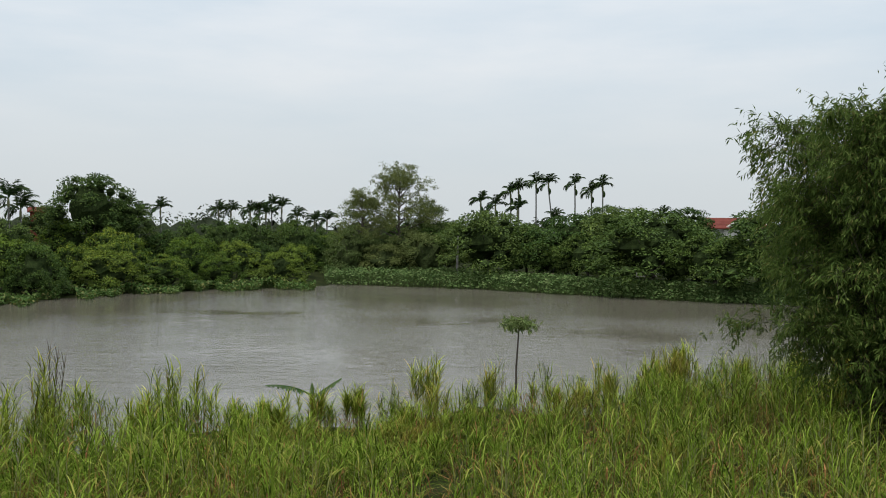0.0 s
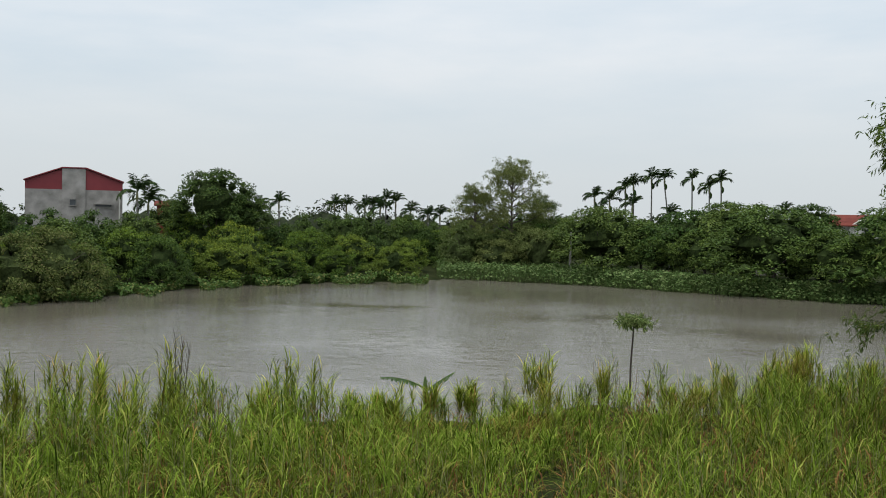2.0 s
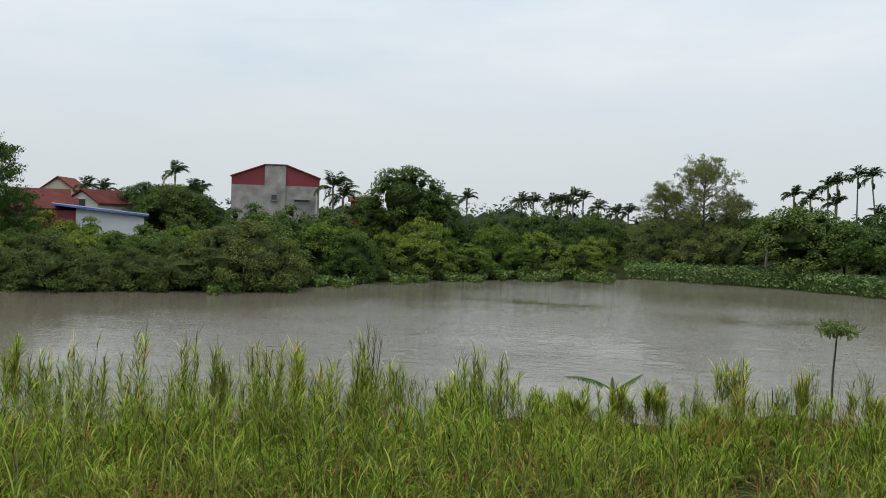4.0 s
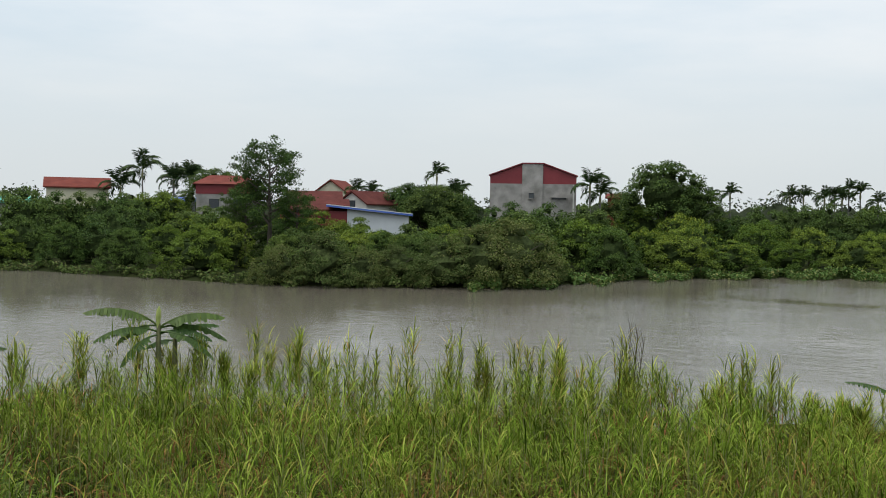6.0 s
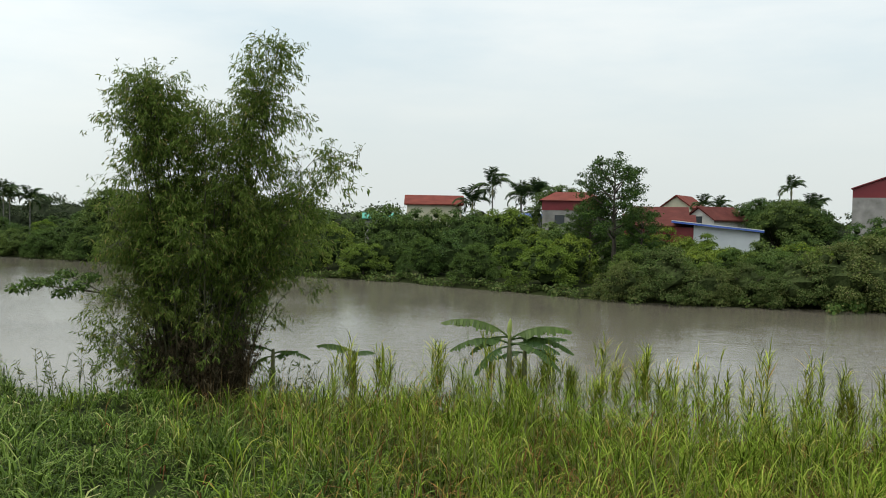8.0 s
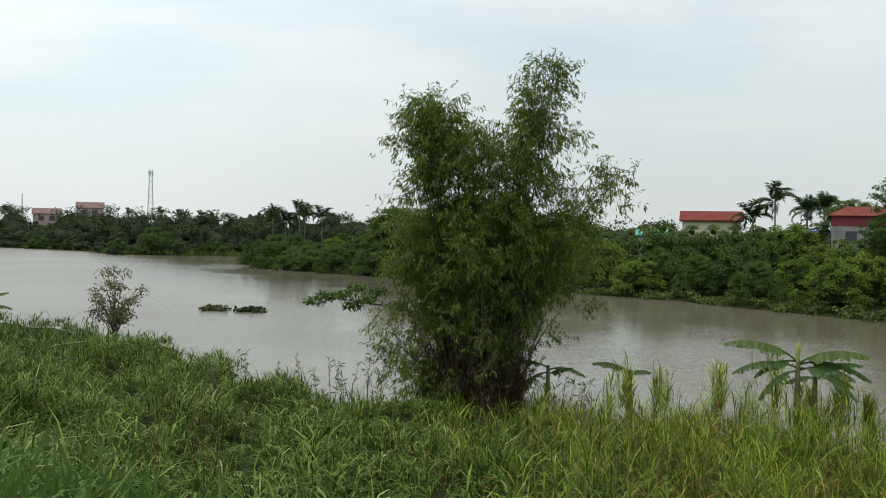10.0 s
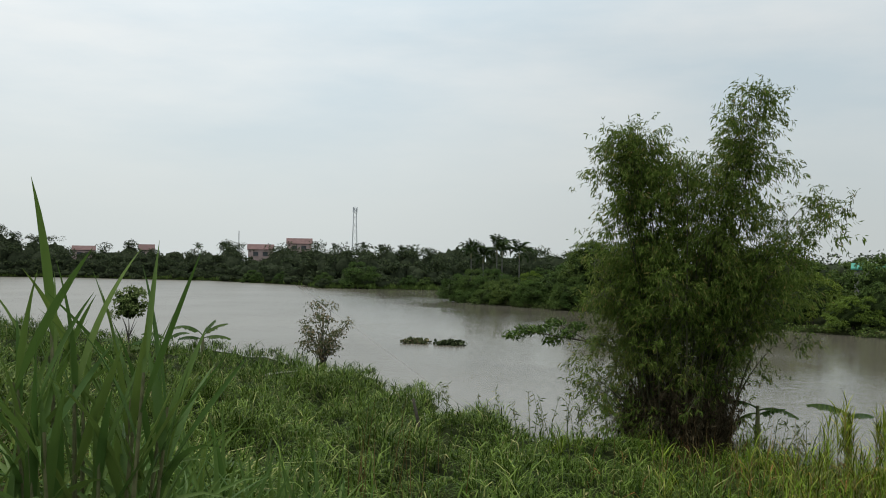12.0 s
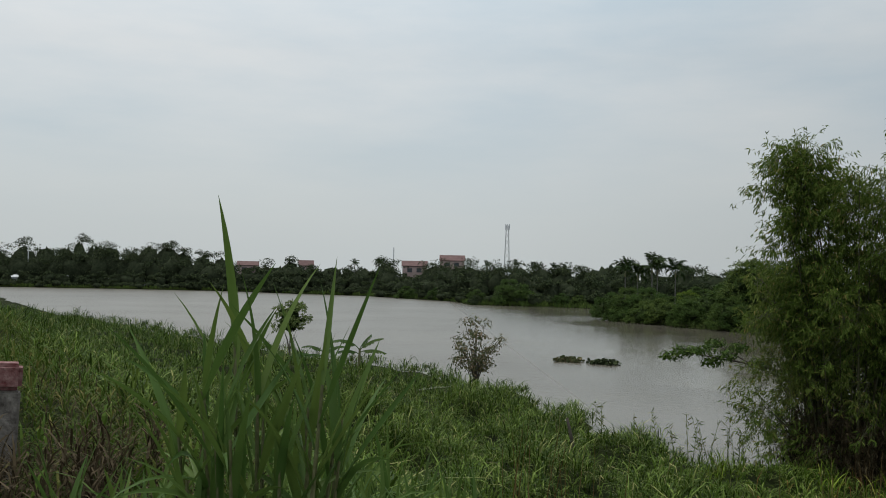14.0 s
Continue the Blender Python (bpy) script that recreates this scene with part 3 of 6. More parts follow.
def spread_copies(kinds, spots):
    """The first spot of each kind takes the built tree itself; the rest are copies."""
    used = set()
    for m, i in spots:
        if i in used:
            copy_thing(kinds[i], m)
        else:
            kinds[i].matrix_basis = m
            used.add(i)


ORCHARD_LABEL = "low rounded dark green fruit tree at the lakeside"
front = [orchard_tree("fruit_tree", ORCHARD_LABEL, leaf, 4.0, r, n, 11, 32, 0.165, 0.02, (0.62, 1.05), (0.26, 0.44), young=young)
         for leaf, young, r, n in ((ORCHARD, LITYOUNG, 2.8, 22), (ORCHARD, LITYOUNG, 3.1, 24), (OLDORCHARD, None, 2.9, 23), (OLDORCHARD, ORCHARD, 3.0, 23))]
rear = [orchard_tree("fruit_tree", "rounded dark green fruit tree in an orchard", leaf, 5.0, 3.2, 19, 10, 20, 0.24, 0.1, (0.7, 1.2), (0.32, 0.52), young=young)
        for leaf, young in ((ORCHARD, LITYOUNG), (OLDORCHARD, None), (DARKTREE, None))]


canopy = [orchard_tree("fruit_tree", "old dark green fruit tree with a raised crown", OLDORCHARD, 5.0, 3.3, 24, 11, 28, 0.19, 0.3, (0.62, 1.1), (0.28, 0.46), young=young, fill=0.5) for young in (None, ORCHARD)]


def tree_foot(turn):
    """Where the trees begin: behind the lotus bed, or at the water."""
    return float(np.interp(turn, [-40, -15, -7, 1, 6.9, 7.2, 78], [74, 75, 83, 93, 99, 84, 84])) if turn < 7.1 else float(far_shore(turn)) + 0.9


def plant_orchard():
    spots = []
    # where the trees with painted pale tops stand, and where the old dark ones
    pale_share = ([-33, -8, 0, 7, 8, 18, 20, 34, 37, 42, 44, 48, 49.5, 77], [0.25, 0.25, 0.05, 0.3, 0.85, 0.75, 0.4, 0.4, 0.45, 0.5, 0.85, 0.8, 0.2, 0.2])
    for row, (back, step, tops) in enumerate([(2.0, 4.7, [5.2, 5.0, 3.9, 3.9, 3.7, 3.8, 4.4]), (6.0, 4.6, [6.0, 5.9, 4.9, 4.7, 4.7, 4.9, 5.8]), (11.5, 6.0, [6.2, 5.9, 5.7, 5.4, 5.4, 6.0, 6.8]), (18.5, 7.2, [6.9, 6.6, 6.0, 5.7, 5.6, 6.7, 7.4]), (27, 7.6, [6.7, 6.4, 6.4, 6.2, 6.0, 7.0, 7.8])]):
        turn = -33.0
        while turn < 77:
            far = tree_foot(turn) + back + RNG.uniform(-1.3, 1.5)
            top = float(np.interp(turn, [-30, 2, 9, 18, 28, 50, 66], tops)) * RNG.uniform(0.78, 1.12)
            if 33 < turn < 45.5 and row > 0:
                top = min(top, (3.75 if turn < 38 else 4.0) + 0.12 * row if turn < 40.5 else 4.7 + 0.12 * row)
            if 43.2 < turn < 46.6 and row > 0:
                top = max(top, 4.9)
            if 45.5 <= turn < 48 and row > 0:
                top = min(top, 5.1)
            if -18.5 < turn < -14.3:
                top = min(top, 4.9)
            if 23 < turn < 31 and row in (1, 2):
                top = max(top, 5.3)
            if turn > 73.5:
                top = min(top, 4.8 if turn < 76 else 4.4)
            if row == 3 and turn < 50:
                turn += 1.0
                continue
            if row < 2 and -2.0 < turn < 0.2 or row == 0 and -0.5 < turn < 6.6:
                turn += 1.0
                continue
            if 50.5 < turn < 55:
                top = min(max(top, 5.9), 6.2) if row > 1 else min(top, 5.8)
            if row == 4 and (23 < turn < 31 or 35.5 < turn < 47 or 50 < turn < 57):
                far = 117 + RNG.uniform(-1, 3)
                top += 0.6
            if row == 3 and (33 < turn < 45.5 or 23 < turn < 31):
                turn += 1.0
                continue
            p = place(turn, far)
            kz = 1.02 * (top - p.z) / (4.0 if row < 1 and turn >= 0.5 else 5.0)
            if turn < 7 and row < 2:
                kz *= 1.12 if row < 1 else 1.0
            k = max(kz, 0.72 if row < 1 else 0.8) * RNG.uniform(0.86, 1.12)
            pale_one = RNG.uniform() < np.interp(turn, *pale_share)
            pick = int(RNG.integers(0, 2))
            m = scaled(p, k, RNG.uniform(0, 360), kz)
            if turn < 0.5 and row < 2:
                spots.append((m, "canopy", pick))
            elif row < 1:
                spots.append((m, "front", pick if pale_one else 2 + pick))
            else:
                spots.append((m, "rear", 0 if pale_one else 1 + pick))
            turn += math.degrees(step * RNG.uniform(0.8, 1.15) / far)
    for turn, far, top in ((23.2, 84, 5.9), (24.2, 83, 6.0), (7.6, 100, 6.2), (8.7, 101, 6.5), (9.8, 100, 6.3), (10.9, 101, 6.6), (12.0, 100, 6.4), (13.2, 101, 6.6), (14.5, 100, 6.3), (15.8, 101, 6.5), (25.4, 80, 6.2), (26.5, 81, 6.1), (27.5, 80.5, 6.0), (28.6, 81, 6.1), (29.6, 82, 6.1), (48.3, 98, 6.6), (49.4, 96, 6.7), (50.4, 97, 6.5)):
        p = place(turn, far)
        spots.append((scaled(p, 0.95, turn * 40, (top - p.z) / 5.0), "rear", 1 + int(turn) % 2))
    for turn, far in ((51.5, 94), (52.8, 95), (54.1, 94), (55.3, 93), (44.1, 79), (45.3, 78), (46.3, 79)):
        p = place(turn, far)
        spots.append((scaled(p, 0.95, turn * 40, ((6.45 if turn > 50 else 5.3) - p.z) / 5.0), "rear", 1))
    for turn, far, top in ((36.2, 75, 4.25), (37.4, 75.5, 4.4), (38.5, 76, 4.75), (39.5, 75.5, 4.85), (40.6, 76, 4.75), (41.5, 76.5, 4.8), (34.7, 66, 3.7), (35.9, 66.5, 3.8), (33.4, 67, 3.9)):
        p = place(turn, far)
        spots.append((scaled(p, 0.9, turn * 40, 1.02 * (top - p.z) / 4.0), "front", int(turn) % 2 if turn > 36 else 3))
    for kinds, kind in ((front, "front"), (rear, "rear"), (canopy, "canopy")):
        spread_copies(kinds, [(m, i) for m, which, i in spots if which == kind])


plant_orchard()

# single trees that stand out of the orchard
pale = airy_tree("feathery_tree", "tall feathery pale green tree behind the lotus bed", PALETREE, 11.0, 5.0, 36, 90, 0.2, 0.3, sprays=5, taper=0.8)
pale.matrix_basis = scaled(place(2.6, 98), 0.92, 0, 0.97)
copy_thing(pale, scaled(place(4.7, 97), 0.74, 150, 0.76))
copy_thing(pale, scaled(place(0.8, 99), 0.66, 70, 0.68))
for turn, far, h, r in [(5.4, 95.5, 4.8, 3.0), (0.9, 93.0, 4.4, 2.8), (3.3, 94.0, 3.2, 3.0), (2.0, 95.5, 4.6, 2.4), (4.4, 96.5, 4.2, 2.4)]:
    t = orchard_tree("leafy_bush", "soft pale green bush behind the lotus bed", PALETREE, h, r, 20, 11, 34, 0.16, 0.02, (0.6, 1.0), (0.3, 0.48), "bush", "", loose=0.4)
    t.matrix_basis = scaled(place(turn, far), 1.0)
broad = orchard_tree("broad_tree", "tall dark broad-crowned tree above the orchard", DARKTREE, 9.0, 4.2, 28, 13, 20, 0.26, 0.42, (0.8, 1.4), (0.35, 0.6), "tree", "", fill=0.55)
broad.matrix_basis = scaled(place(19.8, 101), 1.0)
for turn, far, k in [(18.2, 103, 0.82), (22.0, 106, 0.68), (34.9, 100, 0.7), (32.3, 98, 0.72), (33.6, 94, 0.66), (32.9, 92, 0.7), (31.6, 93, 0.62), (-9.5, 101, 0.78), (-14, 104, 0.76), (34.2, 96, 0.72), (45.5, 100, 0.86), (61, 92, 0.72), (64, 98, 0.8), (68, 105, 0.9), (71, 112, 0.85)]:
    copy_thing(broad, scaled(place(turn, far), k, turn * 37, k * 0.95))
open_tree = airy_tree("open_crowned_tree", "tall open-crowned dark green tree at the water's edge", DARKTREE, 9.0, 2.9, 24, 170, 0.19, 0.32, sprays=3)
open_tree.matrix_basis = scaled(place(42.6, 72), 1.0, 20)
for turn, far, k in [(43.9, 74, 0.66), (41.0, 70, 0.6)]:
    copy_thing(open_tree, scaled(place(turn, far), k, turn * 9))


# grey-green scrub that leans over the water
def plant_scrub():
    kinds = [orchard_tree("lakeside_bush", "grey-green scrubby bush leaning over the water", leaf, 3.0, 2.5, 22, 11, 40, 0.12, 0.0, (0.5, 0.85), (0.22, 0.4), "bush", "lakeside bushes", loose=0.4) for leaf in (BUSH, BUSH, OLDORCHARD)]
    spots = [(30.4, 62.8, 1.2), (32.4, 62.2, 0.95), (28.4, 64.2, 1.1), (37.2, 62, 0.8), (39.5, 62.4, 0.9), (42.0, 62.8, 0.8), (35.2, 62.6, 0.6), (26.4, 65.5, 0.55), (74.5, 113, 0.9), (77, 119, 0.85), (78.6, 124, 0.7), (72, 108, 1.2), (69, 101, 1.2), (66, 95, 1.0), (63.5, 90, 0.9), (76, 118, 1.0), (79.0, 128, 0.6), (77.6, 127, 1.35), (76.6, 124, 1.4), (78.7, 128.5, 1.15), (84.4, 183, 1.7), (83.4, 183, 0.9), (86.5, 184, 0.9), (81.6, 180, 0.8), (80.6, 179, 0.7), (88.9, 212, 0.9), (90.5, 222, 1.1)]
    spread_copies(kinds, [(scaled(place(t, d), k, t * 53), n % 2 if t < 60 else 2) for n, (t, d, k) in enumerate(spots)])


plant_scrub()


# ---- palms ----
def frond_mesh(length, start, drop, leaflets, leaf_len):
    """A feather leaf that rises from the crown and arches over, with hanging leaflets."""
    s = np.linspace(0.02, 1, 9)
    ang = start + drop * s ** 1.3
    step = length / 9
    x, z = np.cumsum(np.sin(ang) * step), np.cumsum(np.cos(ang) * step)
    rib = tube_arrays([[((a, 0, b), 0.03 * (1.1 - t)) for a, b, t in zip(x, z, s)]], 4)
    t = np.repeat(np.linspace(0.15, 0.99, leaflets), 2)
    side = np.tile([1.0, -1.0], leaflets)
    p = np.stack([np.interp(t, s, x), 0 * t, np.interp(t, s, z)], -1)
    tilt = np.interp(t, s, ang)
    d = unit(np.stack([np.sin(tilt) * 0.8, side * 0.7, np.cos(tilt) * 0.8 - 0.5], -1) + RNG.normal(size=(len(t), 3)) * 0.15)
    n = np.stack([-np.cos(tilt), side * 0.5, np.sin(tilt)], -1)
    k = leaf_len * (1 - 0.5 * np.abs(t - 0.5))
    return quick_mesh("frond", *joined([rib, leaf_arrays(p, d, n, k, 0.075 * np.ones_like(k))]), PALM)


FRONDS = [frond_mesh(1.5, 0.35, 1.6, 18, 0.55), frond_mesh(1.4, 0.95, 1.7, 18, 0.55), frond_mesh(1.35, 0.05, 0.9, 16, 0.5)]
LONG_FRONDS = [frond_mesh(1.9, 0.35, 1.6, 22, 0.7), frond_mesh(1.75, 0.95, 1.7, 22, 0.7), frond_mesh(1.7, 0.05, 0.9, 20, 0.65)]


def palm(turn, far, top, lean=0.0, fronds=FRONDS, size=1.0, drooping=False):
    foot = place(turn, far)
    ob = thing("areca_palm", "slender areca palm with a dark feathery crown", "palm tree", Matrix.Translation(foot), "palms over the orchard")
    h = top - foot.z - 1.35 * size
    paths = [[((lean * (1 - s) * h * 0.5 + 0.1 * math.sin(2.5 * s), 0, s * h - 0.2), 0.10 - 0.03 * s) for s in np.linspace(0, 1, 6)]]
    mesh_part("trunk", quick_mesh("trunk", *tube_arrays(paths, 7), PALMBARK, True), ob)
    head = (0.1 * math.sin(2.5), 0, h - 0.2)
    mesh_part("crownshaft", quick_mesh("crownshaft", *tube_arrays([[(head, 0.085), ((head[0], 0, h + 0.15), 0.11), ((head[0], 0, h + 0.6 * size), 0.05)]], 7), STEM, True), ob)
    if drooping:
        mesh_part("fruit_head", quick_mesh("fruit_head", *tube_arrays([[((head[0] + 0.1, 0, h - 0.05), 0.05), ((head[0] + 0.16, 0, h - 0.25), 0.13), ((head[0] + 0.16, 0, h - 0.5), 0.15), ((head[0] + 0.14, 0, h - 0.75), 0.05)]], 7), PALM), ob)
    n = 13
    for i in range(n):
        f = mesh_part("frond", fronds[i % 3], ob)
        f.matrix_basis = Matrix.Translation((head[0], 0, h + 0.35 * size)) @ pose(0, 0, 0, 0, RNG.uniform(-28, 20), i * 130.9 + RNG.uniform(-14, 14)) @ Matrix.Diagonal((size, size, size, 1))
    return ob


for turn, far, top, lean in [(-2.16, 105, 8.85, 0), (-3.02, 105, 8.44, 0), (-3.9, 105, 9.8, 0), (-4.36, 105, 10.2, 0), (-5.37, 108, 11.06, 0), (-6.09, 108, 11.0, 0.22), (-7.62, 108, 10.9, 0), (-8.57, 105, 10.0, 0), (-9.21, 105, 10.6, 0)]:
    palm(turn, far, top + 0.15, lean, drooping=True)
for turn, far, top in [(-4.31, 100, 7.95), (-6.45, 95, 6.91), (-12.6, 100, 7.3), (12.96, 110, 7.7), (12.27, 110, 7.6), (11.19, 110, 7.6), (10.68, 110, 7.75), (9.98, 110, 8.4), (9.4, 110, 8.04), (8.52, 108, 7.03), (7.51, 108, 6.6), (6.8, 108, 6.7), (17.3, 105, 7.3), (16.15, 105, 7.7), (10.3, 108, 7.4)]:
    palm(turn, far, top + 0.1)
for turn, far, top in [(24.0, 86, 8.0), (23.4, 88, 7.2), (32.88, 95, 8.8), (31.86, 95, 7.2), (31.47, 97, 7.1), (47.87, 105, 8.4), (46.98, 105, 8.7), (37.53, 103, 7.35), (36.59, 103, 7.1), (49.54, 100, 9.3), (47.84, 103, 8.3), (46.97, 103, 8.5), (50.69, 103, 7.7), (78.0, 136, 7.4), (77.3, 137, 6.8), (76.5, 135, 8.0), (76.2, 136, 7.7), (75.2, 136, 7.5)]:
    palm(turn, far, top + 0.1, 0, LONG_FRONDS, 1.3 if turn > 49 else 0.85 if 31 < turn < 38 else 1.05)

# ---- bamboo ----
def bamboo_clump(label, foot, culms, leaf_k, leaf_len, base_r=0.7, leaf=BAMBOO, puff=0.2, brush=0):
    """Culms as (bearing, reach, height, twigs): arching stems whose twigs gather in loose hanging puffs."""
    ob = thing("bamboo_clump", label, "bamboo", Matrix.Translation(foot))
    starts, ends = [], []
    for a, reach, h, dense in culms:
        a = radians(a)
        out = np.array([math.cos(a), math.sin(a), 0])
        root = out * base_r * RNG.uniform(0.3, 1.1) + np.array([RNG.normal() * 0.22, RNG.normal() * 0.22, -0.2])
        s = np.linspace(0, 1, 10)
        pts = root + out * (reach * s ** 1.9)[:, None] + np.array([0, 0, 1.0]) * (h * (s - 0.10 * s ** 4))[:, None]
        pts[-1, 2] -= 0.25
        mesh_part("culm", quick_mesh("culm", *tube_arrays([[(p, 0.036 * (1.12 - t)) for p, t in zip(pts, s)]], 6), CULM, True), ob)
        n = int(dense * 0.62)
        m = max(3, n // 13)
        # puffs of twigs along the culm, with bare stretches between them
        low = 0.3 if h > 5 and brush else 0.18
        t = np.clip(RNG.beta(2.2, 1.1, m) * (1.02 - low) + low, 0, 1)
        at = np.stack([np.interp(t, s, pts[:, i]) for i in range(3)], -1)
        b = RNG.uniform(0, 2 * np.pi, m)
        arm = np.interp(t, [0, 0.3, 0.7, 1.0], [0.6, 0.95, 1.15, 0.9]) * RNG.uniform(0.2, 1.0, m)
        mid = at + np.stack([np.cos(b) * arm, np.sin(b) * arm, 0.12 * arm - 0.35 * arm ** 2], -1)
        who = RNG.integers(0, m, n)
        starts.append(at[who] * 0.75 + mid[who] * 0.25 + RNG.normal(size=(n, 3)) * 0.05)
        ends.append(mid[who] + RNG.normal(size=(n, 3)) * np.array([1, 1, 1.15]) * puff)
    at, end = np.concatenate(starts), np.concatenate(ends)
    d = unit(end - at)
    tagged(mesh_part("twig_spray", quick_mesh("twig_spray", *blade_twigs(at, end), CULM), ob), kind="stuff")
    k = leaf_k
    n = len(at) * k
    # leaves hang in bunches towards the twigs' ends
    f = RNG.choice([0.62, 0.82, 1.0], (n, 1), p=[0.2, 0.3, 0.5]) + RNG.normal(size=(n, 1)) * 0.03
    p = np.repeat(at, k, 0) * (1 - f) + np.repeat(end, k, 0) * f + RNG.normal(size=(n, 3)) * 0.03
    along = unit(np.repeat(d, k, 0) * 0.5 + RNG.normal(size=(n, 3)) * 0.5 + np.array([0, 0, -0.65]))
    normal = unit(RNG.normal(size=(n, 3)) * 0.6 + np.array([0, 0, 0.9]))
    size = leaf_len * RNG.uniform(0.6, 1.25, n)
    mesh_part("foliage", quick_mesh("foliage", *leaf_arrays(p, along, normal, size, size * 0.2 + 0.004, 0.05), leaf), ob)
    if brush:
        # a thicket of dead twigs and withered leaves round the feet of the culms
        a, r = RNG.uniform(0, 2 * np.pi, brush), np.sqrt(RNG.uniform(0, 1, brush)) * 1.25
        low = np.stack([np.cos(a) * r, np.sin(a) * r, RNG.uniform(-0.1, 0.5, brush)], -1)
        tip = low * np.array([1.15, 1.15, 1]) + RNG.normal(size=(brush, 3)) * 0.3 + np.array([0, 0, 1.0]) * RNG.uniform(0.4, 2.1, (brush, 1))
        f = RNG.uniform(0.2, 1, (brush * 6, 1))
        p = np.repeat(low, 6, 0) * (1 - f) + np.repeat(tip, 6, 0) * f
        hang = leaf_arrays(p, RNG.normal(size=p.shape) * 0.6 + np.array([0, 0, -0.7]), RNG.normal(size=p.shape), RNG.uniform(0.1, 0.24, len(p)), RNG.uniform(0.02, 0.05, len(p)))
        tagged(mesh_part("dead_brush", quick_mesh("dead_brush", *joined([blade_twigs(low, tip, 0.008), hang]), WITHERED), ob, "dark withered twigs and leaves at the base"), kind="stuff")
    return ob


def blade_twigs(a, b, w=0.006):
    side = unit(np.cross(b - a, np.array([0.3, 0.2, 1.0]))) * w
    v = np.stack([a - side, a + side, b + side * 0.3, b - side * 0.3], 1)
    return v.reshape(-1, 3), np.arange(4 * len(a)).reshape(-1, 4)


def culm_fan(n, reach, height, dense, towards=None):
    out = []
    for i in range(n):
        a = i * 137.5 if towards is None else towards + RNG.uniform(-30, 30)
        out.append((a, reach * RNG.uniform(0.35, 1.0), height * RNG.uniform(0.6, 1.0), dense * RNG.uniform(0.7, 1.2)))
    return out


RNG = np.random.default_rng(21)
# bearings here are round the clump: 246 is to the viewer's left, 66 to the right
bamboo_clump("tall arching bamboo clump on the grassy lake bank", place(66.9, 26.7),
             [(240, 0.8, 10.1, 330), (250, 1.1, 10.0, 330), (225, 0.8, 9.8, 320), (262, 1.0, 9.5, 320), (246, 0.5, 10.0, 320), (252, 1.3, 8.9, 300), (290, 0.8, 9.1, 240), (246, 1.1, 9.5, 300), (210, 0.8, 9.3, 260), (246, 1.5, 8.0, 260)]
             + [(66, 1.0, 11.2, 420), (58, 1.3, 11.1, 420), (75, 1.4, 10.6, 400), (90, 0.8, 9.8, 340), (66, 1.5, 9.6, 380), (40, 1.1, 9.0, 320), (66, 1.6, 8.4, 260), (66, 3.3, 8.2, 170), (62, 3.6, 7.8, 150), (72, 3.0, 8.0, 160)]
             + [(150, 0.3, 9.2, 230), (330, 0.3, 9.0, 230), (246, 0.1, 9.3, 230), (200, 0.2, 8.4, 260), (20, 0.3, 8.2, 260), (300, 0.2, 8.0, 240)] + culm_fan(14, 1.1, 8.6, 180) + culm_fan(9, 1.8, 7.0, 120, 246) + culm_fan(15, 2.8, 7.2, 180, 66) + culm_fan(8, 1.9, 6.4, 90, 66) + culm_fan(9, 1.8, 5.6, 70, 230)
             + culm_fan(6, 2.1, 3.8, 50, 246) + culm_fan(5, 2.6, 2.4, 36, 246) + culm_fan(3, 1.5, 2.6, 36, 300) + culm_fan(7, 1.7, 5.2, 60, 337), 10, 0.155, 0.85, puff=0.22, brush=2600)


def dome_culms(n, reach, height, drop, dense):
    """Culms that lean the further out the lower they end, so that the whole makes a dome."""
    out = []
    for i in range(n):
        r = (i * 0.618) % 1
        out.append((i * 137.5, reach * (0.2 + 0.8 * r), height - drop * r * r + RNG.uniform(-0.5, 0.3), dense))
    return out


bamboo_clump("dense bushy bamboo clump above tall lake grass", place(-27.0, 20.5),
             dome_culms(28, 3.2, 6.5, 1.0, 230) + dome_culms(26, 1.5, 7.8, 0.4, 270) + dome_culms(48, 2.75, 7.9, 1.5, 270) + dome_culms(26, 3.6, 5.2, 1.4, 230) + dome_culms(26, 3.4, 3.6, 1.0, 200), 10, 0.135, 1.0, BUSHBAMBOO, 0.16, 1500)


# ---- grasses of the near bank ----
RNG = np.random.default_rng(22)
def bank_points(n, u0, u1, v0, v1, past=0.0):
    u, v = RNG.uniform(u0, u1, n), RNG.uniform(0, 1, n)
    edge = near_shore(u) + past
    v = v0 + v * (np.minimum(edge, v1) - v0)
    x, y = ALONG[0] * u + ACROSS[0] * v, ALONG[1] * u + ACROSS[1] * v
    return u, v, x, y, ground_z(x, y)


